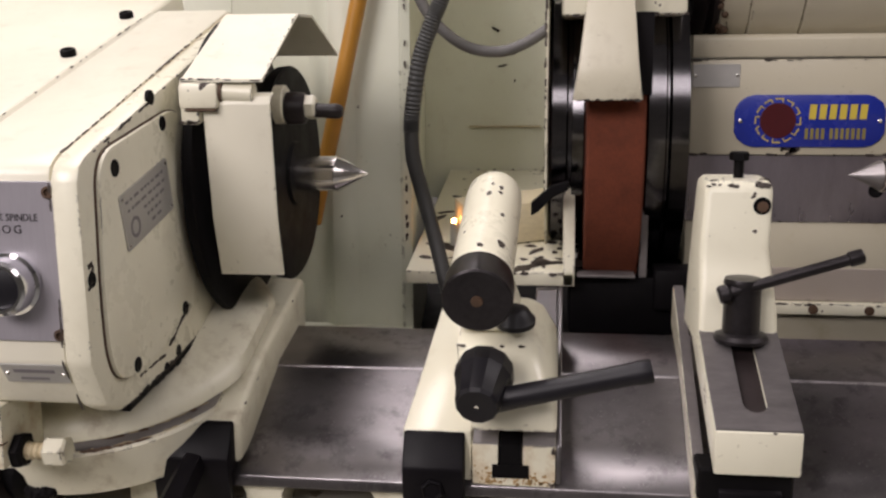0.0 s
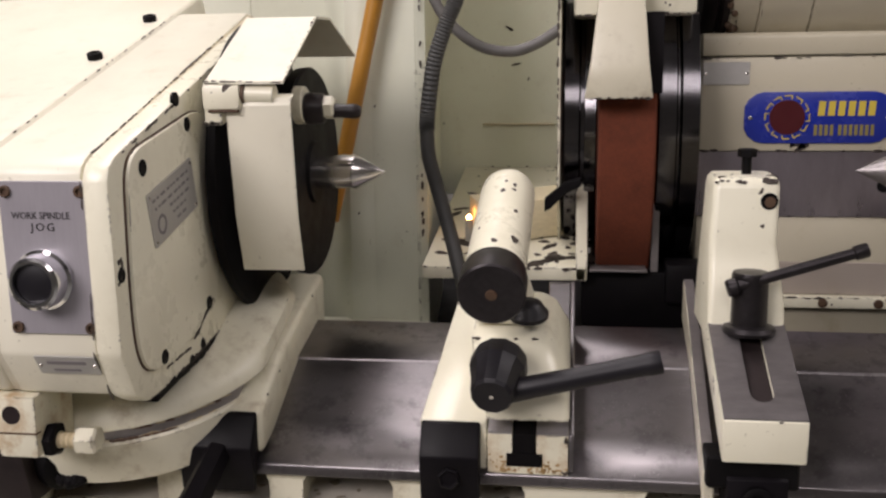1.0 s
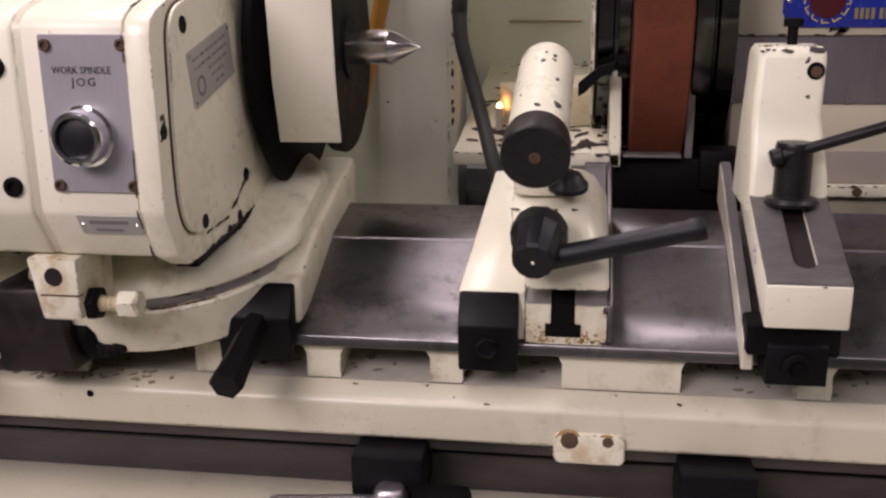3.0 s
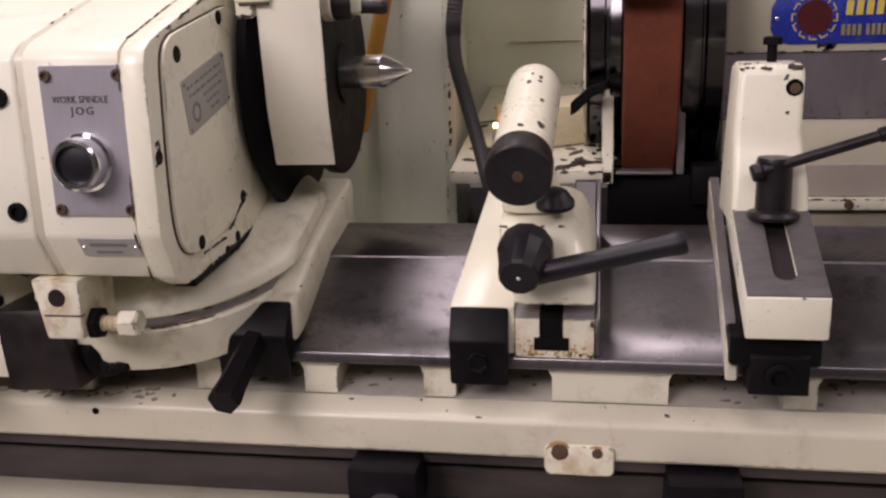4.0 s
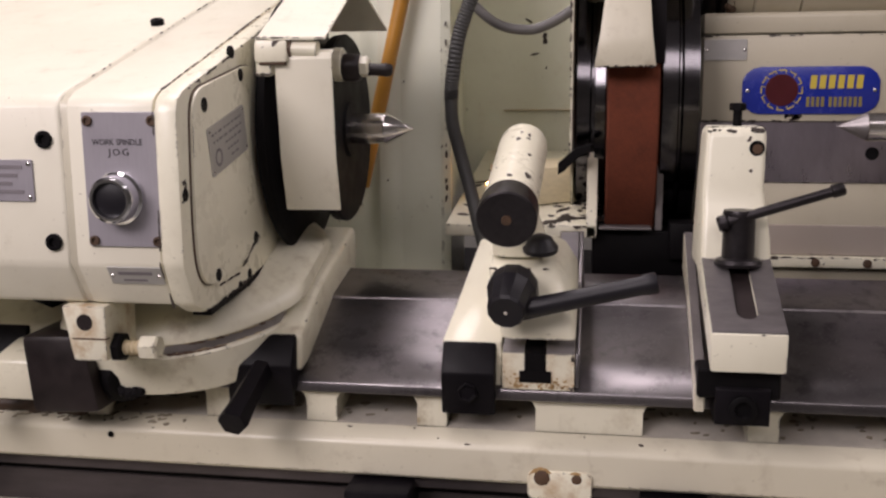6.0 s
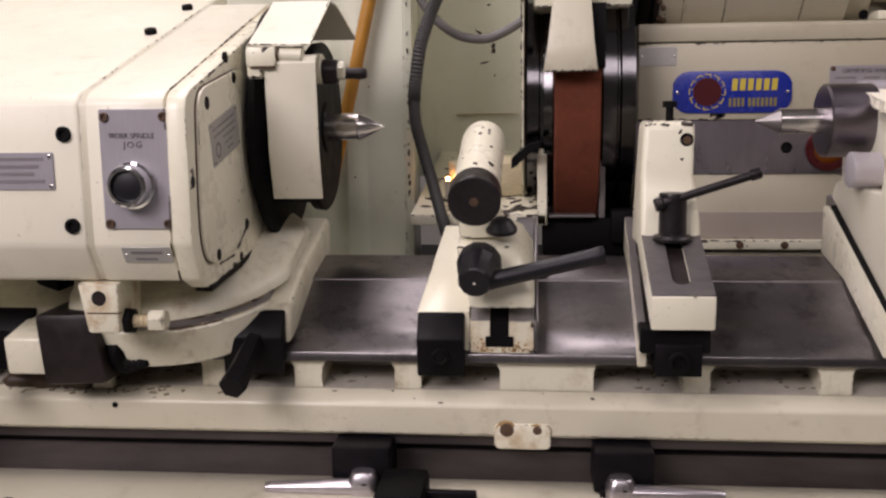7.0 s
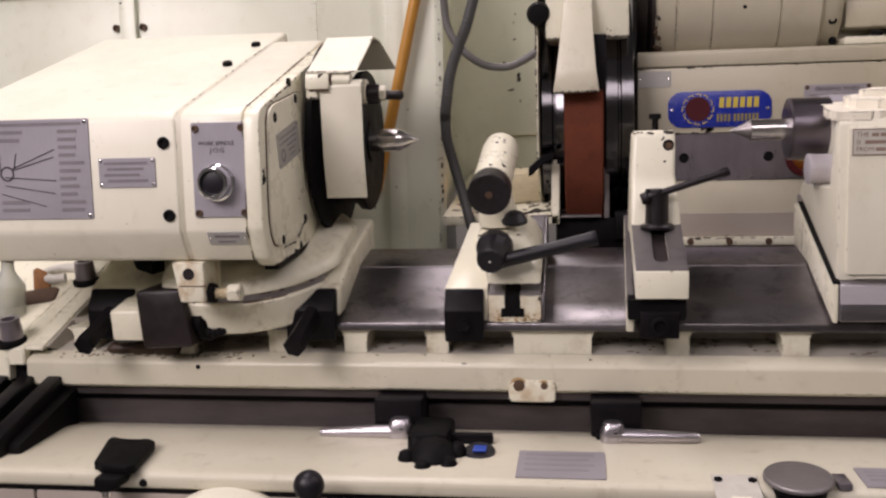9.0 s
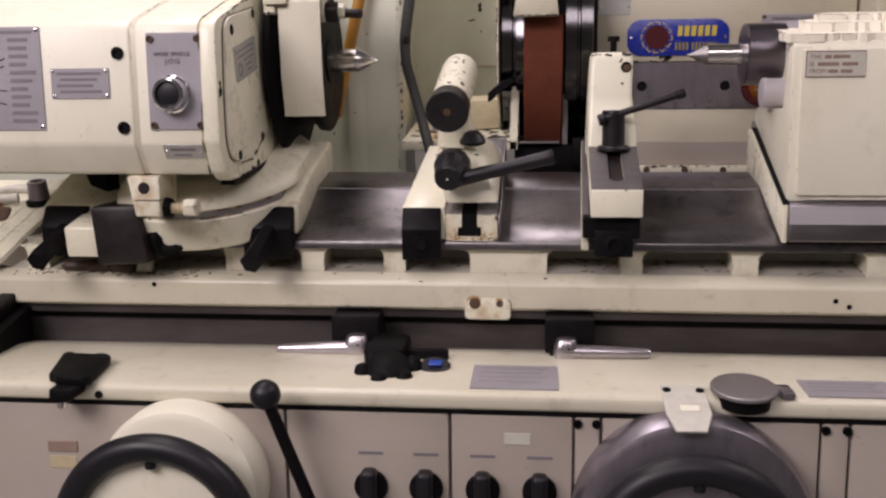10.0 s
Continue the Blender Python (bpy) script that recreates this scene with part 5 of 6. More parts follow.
part("side_sheet", soft(prism([(1.005, 1.01), (1.005, 1.45), (1.42, 1.45), (1.42, 0.93), (1.10, 0.93)], 0.0125, 0.0155), 0.001, 1), paint_chipped, wg, "cream side sheet with a worn edge")
part("inner_plate", box(0.050, 0.1160, 0.9600, 0.9640, 1.119, 1.198), oil_and_shade_black, wg, "black inner guard plate")
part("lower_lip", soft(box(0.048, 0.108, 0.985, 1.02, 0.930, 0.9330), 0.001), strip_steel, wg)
part("lower_block", soft(box(0.040, 0.175, 1.00, 1.10, 0.865, 0.928), 0.004), oil_and_shade_black, wg, "black guard block")
part("coolant_block", soft(box(0.128, 0.170, 0.990, 1.03, 0.895, 0.938), 0.003), oil_and_shade_black, wg, "black coolant block")
part("edge_strip", soft(box(0.1125, 0.1205, 0.998, 1.003, 0.928, 1.004), 0.001, 1), strip_steel, wg, "grimy strip beside the wheel")
part("guard_knob", lathe((0.018, 1.0, 1.235), (0, -1, -0.1), [(0, 0.016), (0.012, 0.018), (0.02, 0.014), (0.021, 0)], 20), black_iron, wg)

# ---- splash guard behind the table ----
sg = thing("splash_guard", (-0.3, 1.2, 0.79), "cream enamelled sheet steel splash guard with chipped patches", "splash guard")
part("shelf", soft(prism([(0.985, 0.920), (0.985, 0.9345), (1.42, 0.992), (1.42, 0.975), (1.02, 0.920)], -0.133, 0.045), 0.0015), paint_chipped, sg, "badly chipped cream shelf")
part("shelf_side", soft(prism([(0.985, 0.92), (0.985, 0.9365), (1.05, 1.02), (1.08, 1.02), (1.08, 0.92)], 0.0330, 0.0455), 0.001, 1), paint_chipped, sg)
part("niche_back", box(-0.36, 0.05, 1.42, 1.43, 0.95, 1.50), paint_sheet, sg, "pale cream back sheet")
part("niche_side", soft(prism([(-0.150, 1.075), (-0.139, 1.078), (-0.170, 1.42), (-0.181, 1.42)], 0.80, 1.50, "z"), 0.001, 1), paint_sheet, sg, "pale cream side sheet")
part("front_sheet", soft(prism([(-0.150, 1.075), (-0.205, 1.085), (-0.232, 1.075), (-0.262, 1.105), (-0.36, 1.13), (-0.36, 1.14), (-0.26, 1.115), (-0.15, 1.087)], 0.80, 1.50, "z"), 0.001, 1), paint_sheet, sg, "folded pale cream sheet")
part("niche_ledge", soft(box(-0.105, 0.0, 1.412, 1.42, 1.0555, 1.0575), 0.0005, 1), oil_stain, sg)
part("sill", soft(box(-0.36, -0.139, 1.00, 1.09, 0.80, 0.845), 0.002), paint_sheet, sg)
part("rear_sheet", soft(box(-1.15, -0.36, 1.13, 1.14, 0.70, 1.318), 0.002), paint_sheet, sg, "cream rear sheet")
part("rear_rail", soft(box(-1.15, -0.30, 1.115, 1.14, 1.318, 1.333), 0.002), paint_chipped, sg, "cream top rail")
part("rear_upper", soft(box(-1.15, -0.30, 1.145, 1.155, 1.33, 1.75), 0.002), paint_sheet, sg)

part("rear_strut", soft(box(-0.707, -0.678, 1.118, 1.1295, 0.75, 1.317), 0.002), paint_sheet, sg, "cream upright with two screws")
for x in (-0.717, -0.668):
    screw("sheet_screw", (x, 1.1295, 1.257), (0, -1, 0), 0.0062, 0.006, brown_rust, sg)
tilt = Vector((0, 0.4346, 0.0575)).normalized()
chipped_patch(sg, (-0.130, 1.00, 0.9368), (0.170, 0, 0), tilt * 0.36, 44, 41, 0.0115)
chipped_patch(sg, (-0.06, 1.00, 0.9368), (0.10, 0, 0), tilt * 0.10, 16, 42, 0.0105)
chipped_edges(sg, [((-0.138, 0.9845, 0.933), (0.04, 0.9845, 0.933), (0, -1, 0.3)), ((-0.145, 1.074, 0.95), (-0.145, 1.074, 1.25), (0.3, -1, 0)), ((-0.10, 1.4195, 0.992), (0.0, 1.4195, 0.992), (0, -1, 0))], 43, 0.012, 0.0035, 0.0013, 0.5)
chipped_patch(sg, (-0.10, 1.4195, 1.10), (0.10, 0, 0), (0, 0, 0.20), 7, 44, 0.005)
chipped_edges(wg, [((0.0123, 1.0055, 1.02), (0.0123, 1.0055, 1.25), (-0.6, -0.8, 0)), ((0.0280, 0.9848, 1.1965), (0.15, 0.9848, 1.1965), (0, -1, 0)), ((0.040, 0.9298, 1.1156), (0.1045, 0.9298, 1.116), (0, -1, 0))], 45, 0.006, 0.0028, 0.0011, 0.7)
chipped_edges(wh, [((0.168, FACE - 0.0042, 1.0525), (0.55, FACE - 0.0042, 1.0525), (0, -1, 0)), ((0.168, FACE - 0.0042, 1.1515), (0.55, FACE - 0.0042, 1.1515), (0, -1, 0)), ((0.17, FACE - 0.0122, 0.8905), (0.55, FACE - 0.0122, 0.8905), (0, -1, 0))], 46, 0.009, 0.004, 0.0011, 0.5)
chipped_patch(wh, (0.262, FACE - 0.0041, 1.0565), (0.014, 0, 0), (0, 0, 0.003), 5, 47, 0.005)
chipped_edges(wh, [((0.196, CY - CR * 0.93, CZ + 0.035), (0.196, CY - CR * 0.93, CZ - 0.035), (-0.2, -1, 0)), ((0.20, CY - CR * 0.75, CZ - 0.066), (0.20, CY - CR * 0.5, CZ - 0.086), (-0.2, -0.8, -0.6))], 48, 0.004, 0.003, 0.0018, 0.8)

part("bent_strip", soft(prism([(-0.001, 0.992), (0.006, 0.996), (0.022, 1.012), (0.038, 1.020), (0.038, 1.029), (0.020, 1.024), (-0.001, 1.006)], 1.000, 1.012, "y"), 0.0012, 1), black_iron, wg, "bent black steel strip")

# hoses and pipe
hose = thing("coolant_hose", (-0.10, 1.0, 0.90), "black ribbed coolant hose hanging in the niche", "hose")
part("ribbed_sleeve", pipe([(-0.070, 1.0, 1.30), (-0.091, 1.0, 1.225), (-0.104, 1.0, 1.193), (-0.118, 1.0, 1.152), (-0.126, 1.0, 1.099), (-0.127, 1.0, 1.080)], 0.0080, 14, 22, 0.0010), rubber, hose, "ribbed black sleeve")
part("lower_hose", pipe([(-0.1268, 1.0, 1.086), (-0.127, 1.0, 1.076), (-0.125, 1.0, 1.050), (-0.115, 1.0, 1.012), (-0.101, 0.99, 0.966), (-0.090, 0.975, 0.930), (-0.080, 0.97, 0.895)], 0.0080, 14, 8), rubber, hose)
hose2 = thing("coolant_hose", (-0.05, 1.08, 1.16), "grey rubber hose looped across the niche", "hose")
part("hose", pipe([(-0.134, 1.04, 1.33), (-0.131, 1.05, 1.25), (-0.124, 1.05, 1.219), (-0.105, 1.05, 1.191), (-0.074, 1.05, 1.168), (-0.039, 1.05, 1.162), (-0.012, 1.05, 1.170), (0.013, 1.05, 1.185)], 0.0062, 12, 8), grey_hose_mat, hose2)
solid("ochre_pipe", rod((-0.168, 1.058, 1.32), (-0.253, 1.066, 0.97), 0.0092, seg=20), ochre_paint, "ochre painted pipe leaning on the splash guard", "pipe")
solid("wood_block", soft(moved(box(-0.065, 0.065, -0.026, 0.026, 0, 0.047), Matrix.Translation((-0.022, 1.10, 0.9515)) @ pose(0, 0, 0, 7.5, 0, 0) @ pose(0, 0, 0, 0, 0, 24)), 0.002), wood, "raw wooden block lying on the chipped shelf", "wood block")

bulb_mat, bulb_nodes, bulb_bsdf = nodes_of("lit_amber_bulb")
bulb_bsdf.inputs["Base Color"].default_value = (0.9, 0.4, 0.12, 1)
bulb_bsdf.inputs["Emission Color"].default_value = (1.0, 0.42, 0.12, 1)
bulb_bsdf.inputs["Emission Strength"].default_value = 60.0
pilot = thing("pilot_lamp", (-0.090, 1.07, 0.944), "small lit amber pilot lamp on the shelf", "pilot lamp")
part("socket", rod((-0.090, 1.07, 0.944), (-0.090, 1.07, 0.972), 0.0045, seg=16), cable_white, pilot)
part("bulb", ball((-0.090, 1.07, 0.974), 0.0030, 14), bulb_mat, pilot, "lit amber bulb")


# ---- table dogs and levers ----
def reversing_dog(x, flip):
    """Black trip dog in the table's side slot with a chrome clamping lever."""
    d = thing("trip_dog", (x, 0.68, 0.69), "black trip dog with a silver clamping lever under the table", "trip dog", "trip dogs along the table")
    s = -1 if flip else 1
    part("block", soft(box(x - 0.030, x + 0.030, 0.664, 0.7185, 0.692, 0.7355), 0.003), black_oxide, d)
    part("lower_jaw", soft(box(x - 0.024, x + 0.022, 0.655, 0.690, 0.676, 0.700), 0.003), black_oxide, d)
    part("stud", lathe((x - 0.002 * s, 0.655, 0.684), (0, -0.3, -1), [(0, 0.010), (0.008, 0.010), (0.011, 0.006), (0.011, 0)], 20), brown_rust, d)
    hx = x - 0.004 * s
    lev = part("lever_hub", soft(loft([level(hx - 0.015, hx + 0.015, 0.643, 0.668, 0.690, 0.008), level(hx - 0.015, hx + 0.015, 0.643, 0.668, 0.703, 0.008), level(hx - 0.011, hx + 0.011, 0.646, 0.666, 0.714, 0.008)]), 0.002, 2), cast_silver, d, "matte silver lever hub")
    part("hub_pin", lathe((hx + 0.003, 0.646, 0.7065), (0, -1, 0.4), [(0, 0.0048), (0.0016, 0.0046), (0.0018, 0)], 14), black_iron, lev)
    part("lever", lathe((x - 0.008 * s, 0.652, 0.698), (s, 0, -0.03 if flip else 0.0), [(0, 0.0095), (0.04, 0.0088), (0.10, 0.0062), (0.104, 0.0050), (0.104, 0)], 20), cast_silver, lev, "tapered silver lever")
    return d


reversing_dog(-0.1475, True)
reversing_dog(0.1180, False)

# ---- controls on the bed ----
star = thing("star_knob", (-0.095, 0.61, 0.675), "black greasy star knob on the bed ledge", "knob")
part("hub", lathe((-0.096, 0.604, 0.680), (0, -0.2, 1), [(-0.008, 0.026), (0.010, 0.027), (0.018, 0.021), (0.022, 0.012), (0.023, 0.0)], 28), black_iron, star)
part("peg", rod((-0.118, 0.592, 0.682), (-0.128, 0.575, 0.673), 0.004, seg=10), black_iron, star)
part("peg", rod((-0.108, 0.585, 0.682), (-0.112, 0.556, 0.670), 0.0045, seg=10), black_iron, star)
for k in range(6):
    a = k * math.tau / 6 + 0.3
    c = Vector((-0.096, 0.603, 0.686)) + Vector((math.cos(a) * 0.026, math.sin(a) * 0.026, math.sin(a) * 0.008))
    part("lobe", lathe(c + Vector((0, 0, -0.014)), (math.cos(a) * 0.25, math.sin(a) * 0.25, 1), [(0, 0.006), (0.004, 0.0105), (0.018, 0.0100), (0.024, 0.006), (0.025, 0)], 14), black_iron, star)
part("stem", soft(box(-0.128, -0.080, 0.618, 0.690, 0.676, 0.706), 0.006), black_iron, star)
sel = thing("selector_knob", (-0.035, 0.60, 0.68), "round black selector with a blue pointer", "knob")
part("body", lathe((-0.042, 0.617, 0.680), (0, -0.25, 1), [(0, 0.0185), (0.008, 0.0185), (0.010, 0.016), (0.010, 0)], 32), black_gloss, sel)
part("pointer", soft(box(-0.049, -0.033, 0.606, 0.624, 0.689, 0.6925), 0.002), blue_plastic, sel, "blue plastic pointer")
part("bracket", soft(box(-0.090, -0.029, 0.645, 0.655, 0.685, 0.698), 0.0015), black_oxide, sel)


def ledge(y):
    return 0.692 - (0.665 - y) * 0.0255


def ledge_plate(name, x0, x1, y0, y1, label, lines):
    p = thing(name, ((x0 + x1) / 2, (y0 + y1) / 2, ledge((y0 + y1) / 2)), label, "label plate")
    part("plate", shear(prism(rounded(x0, x1, y0, y1, 0.001, 2), ledge(y0) + 0.0002, ledge(y0) + 0.0016, "z"), y0, 0.0255), plate_metal, p)
    for i in range(lines):
        y = y1 - 0.012 - i * (y1 - y0 - 0.02) / max(1, lines)
        part("engraved_line", shear(box(x0 + 0.008, x1 - 0.012 - 0.006 * (i % 2), y - 0.003, y + 0.003, ledge(y) + 0.0015, ledge(y) + 0.0019), y, 0.0255), faint_ink, p)
    return p


ledge_plate("instruction_plate", 0.006, 0.1030, 0.528, 0.609, "grey aluminium instruction plate on the ledge", 4)
ledge_plate("instruction_plate", 0.366, 0.46, 0.527, 0.580, "grey aluminium instruction plate on the ledge", 3)
lid = thing("filler_lid", (0.306, 0.558, 0.67), "flat round grey steel filler lid on the ledge", "lid")
part("neck", lathe((0.306, 0.560, 0.668), (0, -0.15, 1), [(0, 0.028), (0.014, 0.028)], 36), black_iron, lid)
part("disc", lathe((0.306, 0.560, 0.682), (0, -0.12, 1), [(0, 0.0335), (0.001, 0.0350), (0.004, 0.0350), (0.0055, 0.0335), (0.0055, 0)], 56), worn_steel, lid)
part("hinge", soft(box(0.343, 0.357, 0.548, 0.580, 0.676, 0.684), 0.002), dull_steel, lid)

dog2 = thing("stop_dog", (-0.475, 0.575, 0.675), "black greasy stop dog on the bed ledge", "stop dog")
part("slab", soft(shear(prism([(-0.503, 0.612), (-0.500, 0.619), (-0.492, 0.618), (-0.489, 0.614), (-0.462, 0.612), (-0.459, 0.616), (-0.449, 0.614), (-0.440, 0.606), (-0.437, 0.595), (-0.428, 0.530), (-0.436, 0.522), (-0.466, 0.524), (-0.474, 0.532), (-0.481, 0.535)], ledge(0.522), ledge(0.522) + 0.011, "z"), 0.522, 0.0255), 0.0025), black_iron, dog2)
part("neck", soft(prism([(-0.468, 0.690), (-0.438, 0.690), (-0.440, 0.678), (-0.447, 0.674), (-0.462, 0.672), (-0.469, 0.678)], 0.508, 0.540, "y"), 0.003), black_iron, dog2)
part("ball_stud", lathe((-0.456, 0.516, 0.676), (0, -0.4, -1), [(0, 0.006), (0.010, 0.005), (0.012, 0.0)], 16), bright_steel, dog2)
plug = solid("tapped_plug", lathe((-0.414, 0.5175, 0.675), (0, -1, 0.2), [(0, 0.005), (0.003, 0.004), (0.003, 0)], 14), black_iron, "small black plug in the ledge edge", "plug")
bracket = thing("reversing_dog", (-0.62, 0.62, 0.68), "black cast bracket with two ribs at the end of the bed", "bracket")
for x0 in (-0.705, -0.668, -0.628):
    part("rib", soft(prism([(0.545, 0.682), (0.545, 0.712), (0.70, 0.755), (0.70, 0.682)], x0, x0 + 0.022), 0.003), black_oxide, bracket)
part("web", soft(prism([(0.56, 0.682), (0.56, 0.700), (0.70, 0.735), (0.70, 0.682)], -0.70, -0.59), 0.003), black_iron, bracket)

ballever = thing("ball_lever", (-0.16, 0.50, 0.50), "black lever with a ball knob in front of the bed", "lever")
part("rod", rod((-0.145, 0.50, 0.50), (-0.206, 0.475, 0.688), 0.0075, 0.0065, 18), black_oxide, ballever)
part("knob", ball((-0.2075, 0.4745, 0.694), 0.0165), black_gloss, ballever, "glossy black ball knob")
part("pivot", lathe((-0.145, 0.522, 0.50), (0, -1, 0), [(0, 0.022), (0.02, 0.022), (0.024, 0.016), (0.03, 0.0)], 28), black_iron, ballever)


def handwheel(x, z, y, r, drum_mat, label, rim_label, drum_r, drum_x, drum_z):
    """Rim, hub and spokes in front of a drum on the apron."""
    h = thing("handwheel", (x, 0.52, z), label, "handwheel", "handwheels on the apron")
    part("drum", lathe((drum_x, 0.5225, drum_z), (0, -1, 0), [(0, drum_r), (0.030, drum_r), (0.040, drum_r - 0.005), (0.044, drum_r - 0.014), (0.044, 0.0)], 80), drum_mat, h, rim_label)
    bm = bmesh.new()
    rows = []
    for i in range(72):
        a = i * math.tau / 72
        rows.append([bm.verts.new((x + (r + 0.0155 * math.cos(b)) * math.cos(a), y + 0.0155 * math.sin(b), z + (r + 0.0155 * math.cos(b)) * math.sin(a))) for b in (k * math.tau / 14 for k in range(14))])
    for i in range(72):
        p, q = rows[i], rows[(i + 1) % 72]
        for k in range(14):
            bm.faces.new((p[k], p[(k + 1) % 14], q[(k + 1) % 14], q[k]))
    part("rim", bm, black_gloss, h, "glossy black rim")
    part("web", lathe((x, y + 0.008, z), (0, -1, 0), [(0, r - 0.006), (0.004, r - 0.006), (0.008, r * 0.6), (0.010, 0.03), (0.03, 0.026), (0.034, 0.0)], 56), drum_mat, h)
    for k in range(3):
        a = radians(90 + k * 120)
        part("notch", rod((x + (r - 0.02) * math.cos(a), y - 0.004, z + (r - 0.02) * math.sin(a)), (x + (r - 0.002) * math.cos(a), y - 0.004, z + (r - 0.002) * math.sin(a)), 0.006, seg=10), black_gloss, h)
    return h


handwheel(-0.320, 0.548, 0.435, 0.098, paint_clean, "handwheel with a black rim and a cream drum", "cream enamelled drum", 0.094, -0.314, 0.579)
handwheel(0.240, 0.545, 0.435, 0.096, dull_steel, "handwheel with a black rim and a steel graduated drum", "grey steel graduated drum", 0.127, 0.244, 0.549)
idx = thing("index_bracket", (0.25, 0.54, 0.66), "bare aluminium index bracket over the steel drum", "bracket")
part("tongue", soft(loft([[(0.226, 0.575, 0.6785), (0.273, 0.575, 0.6785), (0.273, 0.575, 0.6815), (0.226, 0.575, 0.6815)], [(0.226, 0.515, 0.6675), (0.273, 0.515, 0.6675), (0.273, 0.515, 0.6705), (0.226, 0.515, 0.6705)], [(0.234, 0.494, 0.656), (0.265, 0.494, 0.656), (0.265, 0.492, 0.659), (0.234, 0.492, 0.659)]]), 0.001, 1), cable_white, idx)
for x in (0.232, 0.267):
    screw("bracket_screw", (x, 0.563, 0.679), (0, -0.18, 1), 0.0045, 0.002, black_iron, idx)
part("window", soft(shear(box(0.241, 0.261, 0.518, 0.530, 0.6712, 0.6722), 0.518, 0.18), 0.0005, 1), paint_clean, idx)
for i, x in enumerate((-0.1040, -0.0420, 0.0210, 0.0835)):
    s = thing("rotary_switch", (x, 0.52, 0.57), "black rotary switch on the grey apron", "switch", "switches on the apron")
    part("base", lathe((x, 0.5225, 0.575), (0, -1, 0), [(0, 0.019), (0.004, 0.019), (0.005, 0.017)], 32), black_oxide, s)
    part("grip", soft(box(x - 0.0085, x + 0.0085, 0.498, 0.518, 0.552, 0.600), 0.005, 3), black_gloss, s)
    part("legend", box(x - 0.014, x + 0.014, 0.5216, 0.5224, 0.612, 0.6155), soft_ink, s)
ft = thing("label_strip", (-0.455, 0.521, 0.60), "small brown-grey strip on the apron", "label plate")
part("plate", soft(box(-0.482, -0.446, 0.5205, 0.5225, 0.604, 0.617), 0.0006, 1), brown_ink, ft)
pale = thing("paper_label", (0.059, 0.521, 0.63), "small white paper label on the grey apron", "label")
part("paper", soft(box(0.0445, 0.0735, 0.5212, 0.5222, 0.6285, 0.6415), 0.0003, 1), cable_white, pale)
faded = thing("paper_label", (-0.465, 0.521, 0.59), "faded yellowish paper label on the grey apron", "label")
part("paper", soft(box(-0.481, -0.449, 0.5212, 0.5222, 0.5840, 0.5985), 0.0003, 1), oil_stain, faded)
for x in (0.124, 0.144, 0.383, 0.405):
    solid("apron_screw", lathe((x, 0.522, 0.6545), (0, -1, 0), [(0, 0.0048), (0.003, 0.0048), (0.0036, 0.003), (0.001, 0.0025), (0.001, 0)], 14), black_iron, "black socket screw in the grey apron", "screw", "screws in the apron")

SETTLE = {"star_knob": (0.003, -0.019, 0.007), "selector_knob": (0.0016, -0.015, 0.0055), "filler_lid": (-0.007, -0.030, 0.0115), "stop_dog": (0.010, -0.020, 0.0), "index_bracket": (-0.013, -0.028, 0.0110)}
for ob in (star, sel, lid, dog2, idx):
    ob.location += Vector(SETTLE[ob.name])

# ---- left end of the table ----
tray = thing("end_tray", (-0.75, 0.80, 0.74), "cream enamelled tray at the end of the table", "tray")
part("top", soft(prism([(0.690, 0.745), (0.690, 0.789), (0.95, 0.878), (0.95, 0.84), (0.74, 0.745)], -1.05, -0.681), 0.0015, 1), paint, tray)
part("lip", soft(prism([(0.690, 0.766), (0.690, 0.789), (0.95, 0.878), (0.95, 0.84), (0.74, 0.775)], -0.6815, -0.6575), 0.0015, 1), paint, tray)
# notch under the lip filled black for its shade
part("gap", box(-0.6812, -0.6565, 0.705, 0.74, 0.738, 0.768), oil_and_shade_black, tray, "black fill for the shade in the gap beside the table end")
part("flank", soft(prism([(0.694, 0.786), (0.694, 0.7901), (0.95, 0.8778), (0.95, 0.84), (0.74, 0.786)], -0.6577, -0.6335), 0.001, 1), paint, tray)
side_bm = soft(prism([(0.702, 0.7905), (0.95, 0.8755), (0.95, 0.79), (0.73, 0.777)], -0.6385, -0.6300), 0.001, 1)
for v in side_bm.verts:
    v.co.x += max(0.0, 0.789 + (v.co.y - 0.69) * 0.342 - v.co.z) * 0.25
part("side", side_bm, grime, tray, "oily grey-olive side face")
for x, y in ((-0.684, 0.707), (-0.6625, 0.872)):
    z = 0.789 + (y - 0.69) * 0.342
    c = thing("coolant_nozzle", (x, y, z - 0.002), "short grey steel pipe stub with a black collar on the tray", "pipe stub", "pipe stubs on the tray")
    part("collar", lathe((x, y, z - 0.004), (0, -0.2, 1), [(0, 0.019), (0.008, 0.019), (0.010, 0.016)], 24), black_iron, c)
    part("stub", lathe((x, y, z + 0.003), (0, -0.2, 1), [(0, 0.0155), (0.026, 0.0140), (0.030, 0.0135), (0.030, 0.009), (0.02, 0.008), (0.02, 0)], 28), dull_steel, c)
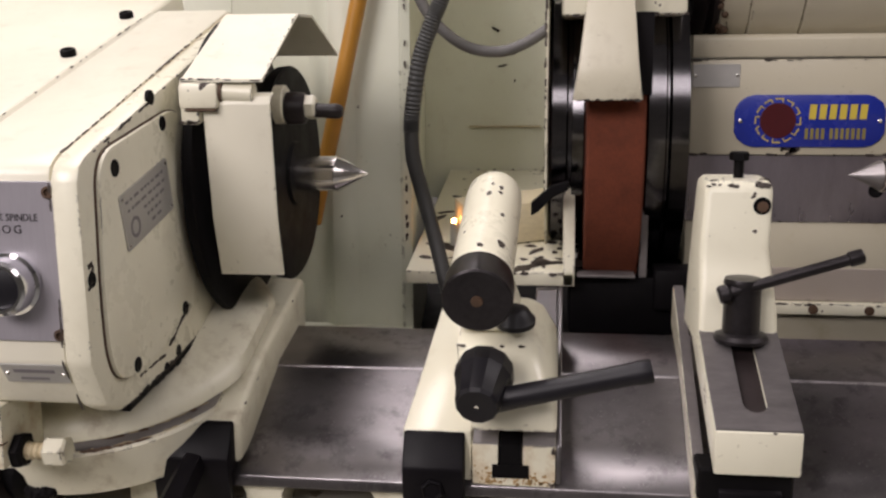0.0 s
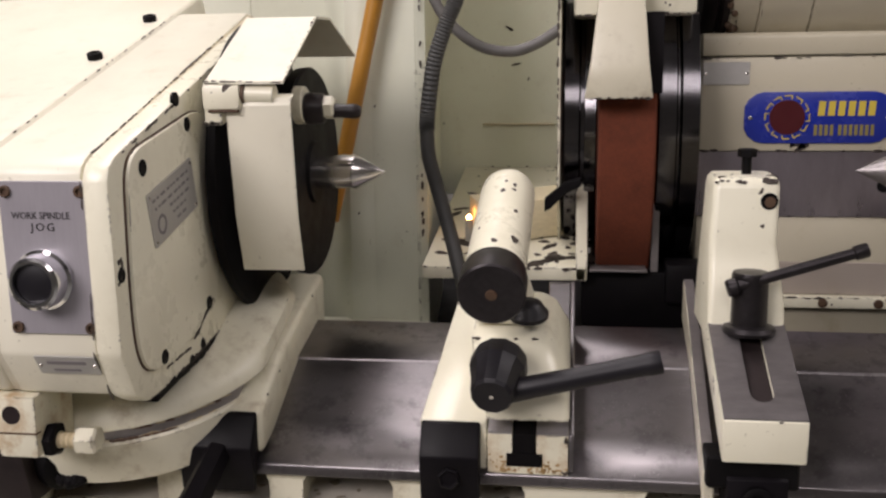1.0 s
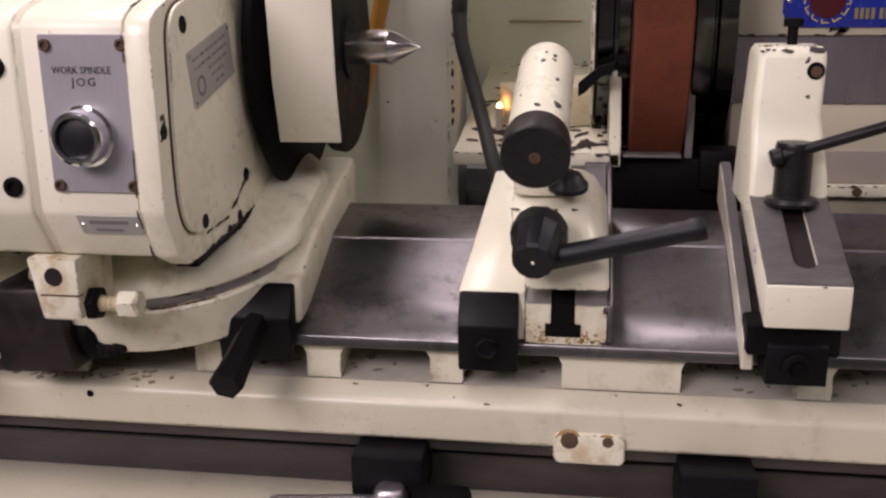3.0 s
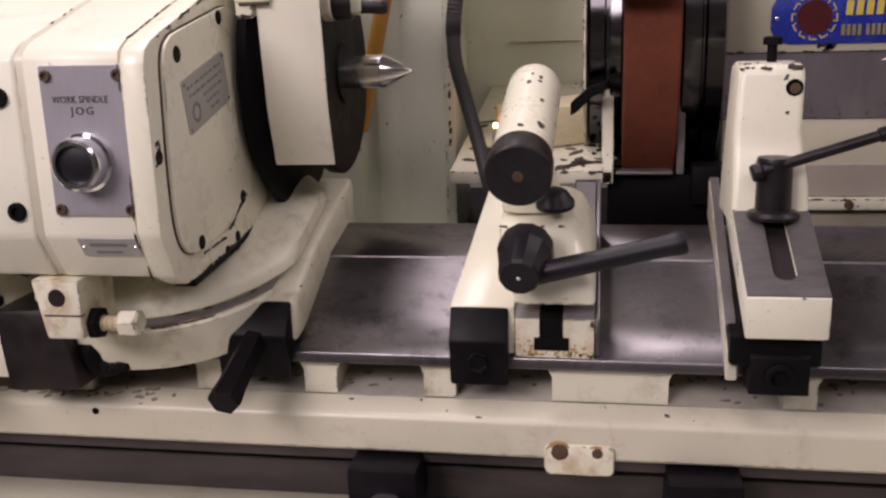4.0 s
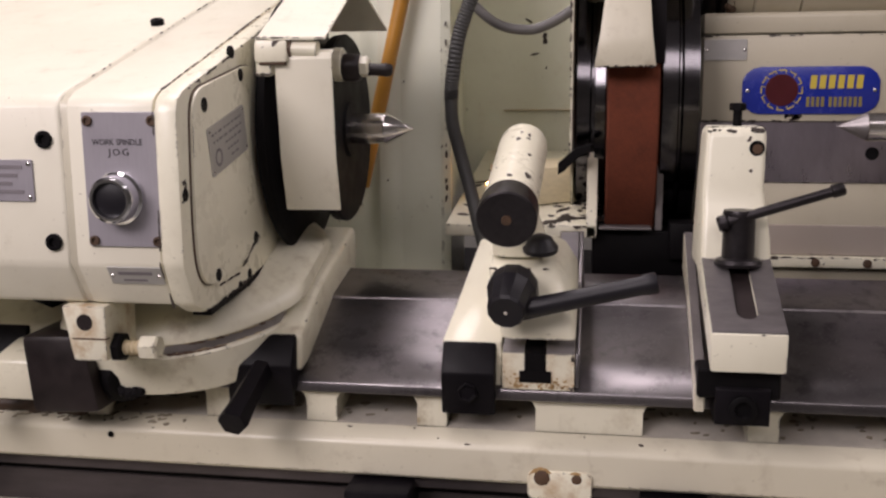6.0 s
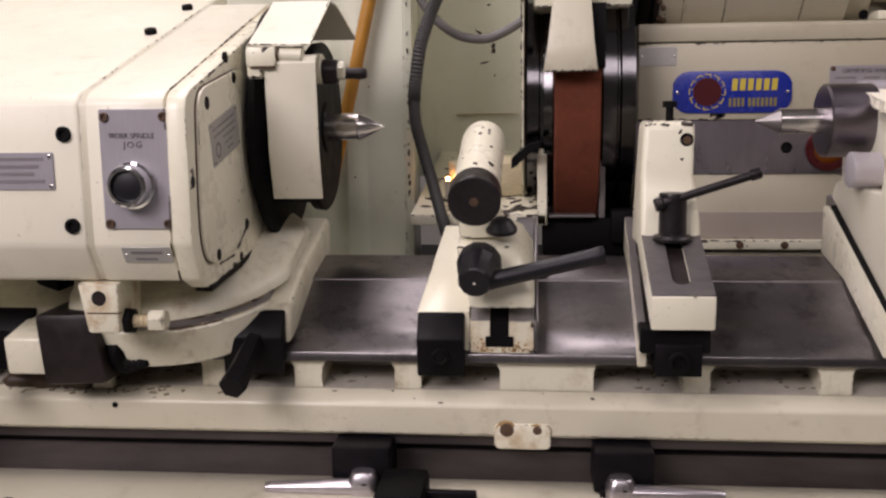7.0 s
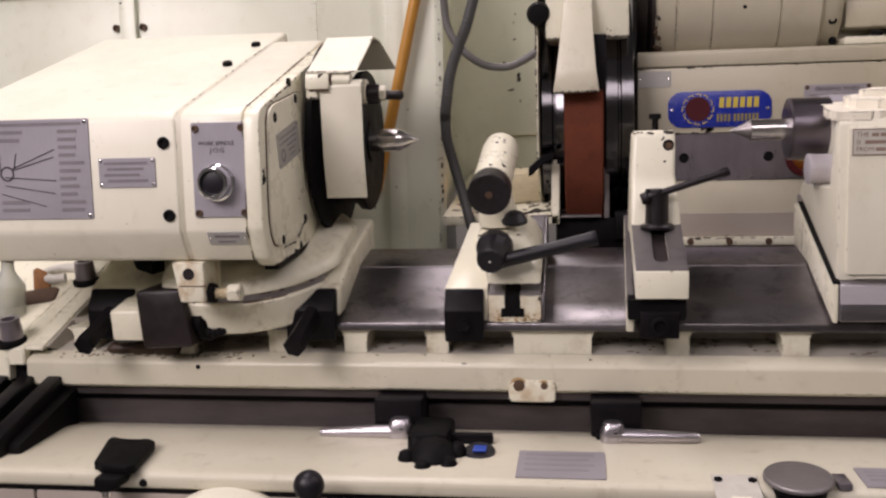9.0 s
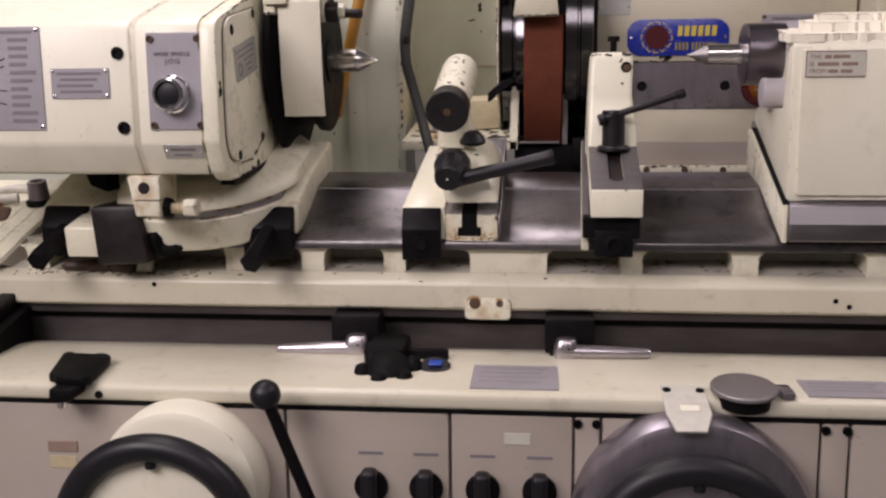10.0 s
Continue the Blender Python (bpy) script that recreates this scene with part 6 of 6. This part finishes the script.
BX, BY = -0.731, 0.775
BZ = 0.789 + (BY - 0.69) * 0.342
can = thing("plastic_bottle", (BX, BY, BZ - 0.004), "cloudy clear plastic bottle on the tray", "bottle")
part("bottle", lathe((BX, BY, BZ - 0.006), (0.05, 0, 1), [(0, 0.020), (0.004, 0.023), (0.05, 0.023), (0.062, 0.014), (0.07, 0.009), (0.085, 0.008), (0.085, 0.0065), (0.070, 0.0075), (0.061, 0.0125), (0.049, 0.0215), (0.006, 0.0215), (0.004, 0)], 32), clear_plastic, can)
part("spout", lathe((BX + 0.0042, BY, BZ + 0.078), (0.25, 0, 1), [(0, 0.009), (0.008, 0.009), (0.010, 0.005), (0.04, 0.0025), (0.041, 0)], 20), brown_rust, can, "brown spout")


def on_tray(y):
    return 0.789 + (y - 0.69) * 0.342


loop = thing("hose_end", (-0.712, 0.881, on_tray(0.881)), "short white hose end curled on the tray", "hose")
part("hose", pipe([(-0.704 + 0.030 * math.cos(radians(a)), 0.881 + 0.024 * math.sin(radians(a)), on_tray(0.881 + 0.020 * math.sin(radians(a))) + 0.005 + a * 0.00002) for a in range(20, 330, 31)], 0.0072, 12, 5), cable_white, loop)
clip = thing("metal_clip", (-0.722, 0.850, on_tray(0.850)), "bent rust-brown metal strip leaning on the tray", "clip")
part("strip", soft(moved(prism([(-0.012, 0.0), (0.012, 0.0), (0.008, 0.026), (-0.006, 0.034), (-0.012, 0.030)], -0.0015, 0.0015, "y"), Matrix.Translation((-0.722, 0.850, on_tray(0.850) - 0.001)) @ pose(0, 0, 0, -14, 0, 25)), 0.001), rust, clip)
solid("rag", soft(shear(moved(loft([level(-0.03, 0.03, -0.024, 0.022, 0.0, 0.01), level(-0.026, 0.027, -0.02, 0.018, 0.004, 0.01), level(-0.020, 0.018, -0.012, 0.012, 0.006, 0.006)]), Matrix.Translation((-0.717, 0.826, on_tray(0.826) - 0.001)) @ pose(0, 0, 0, 0, 0, 20)), 0.822, 0.342), 0.002), brown_rust, "flat brown oily rag on the tray", "rag")
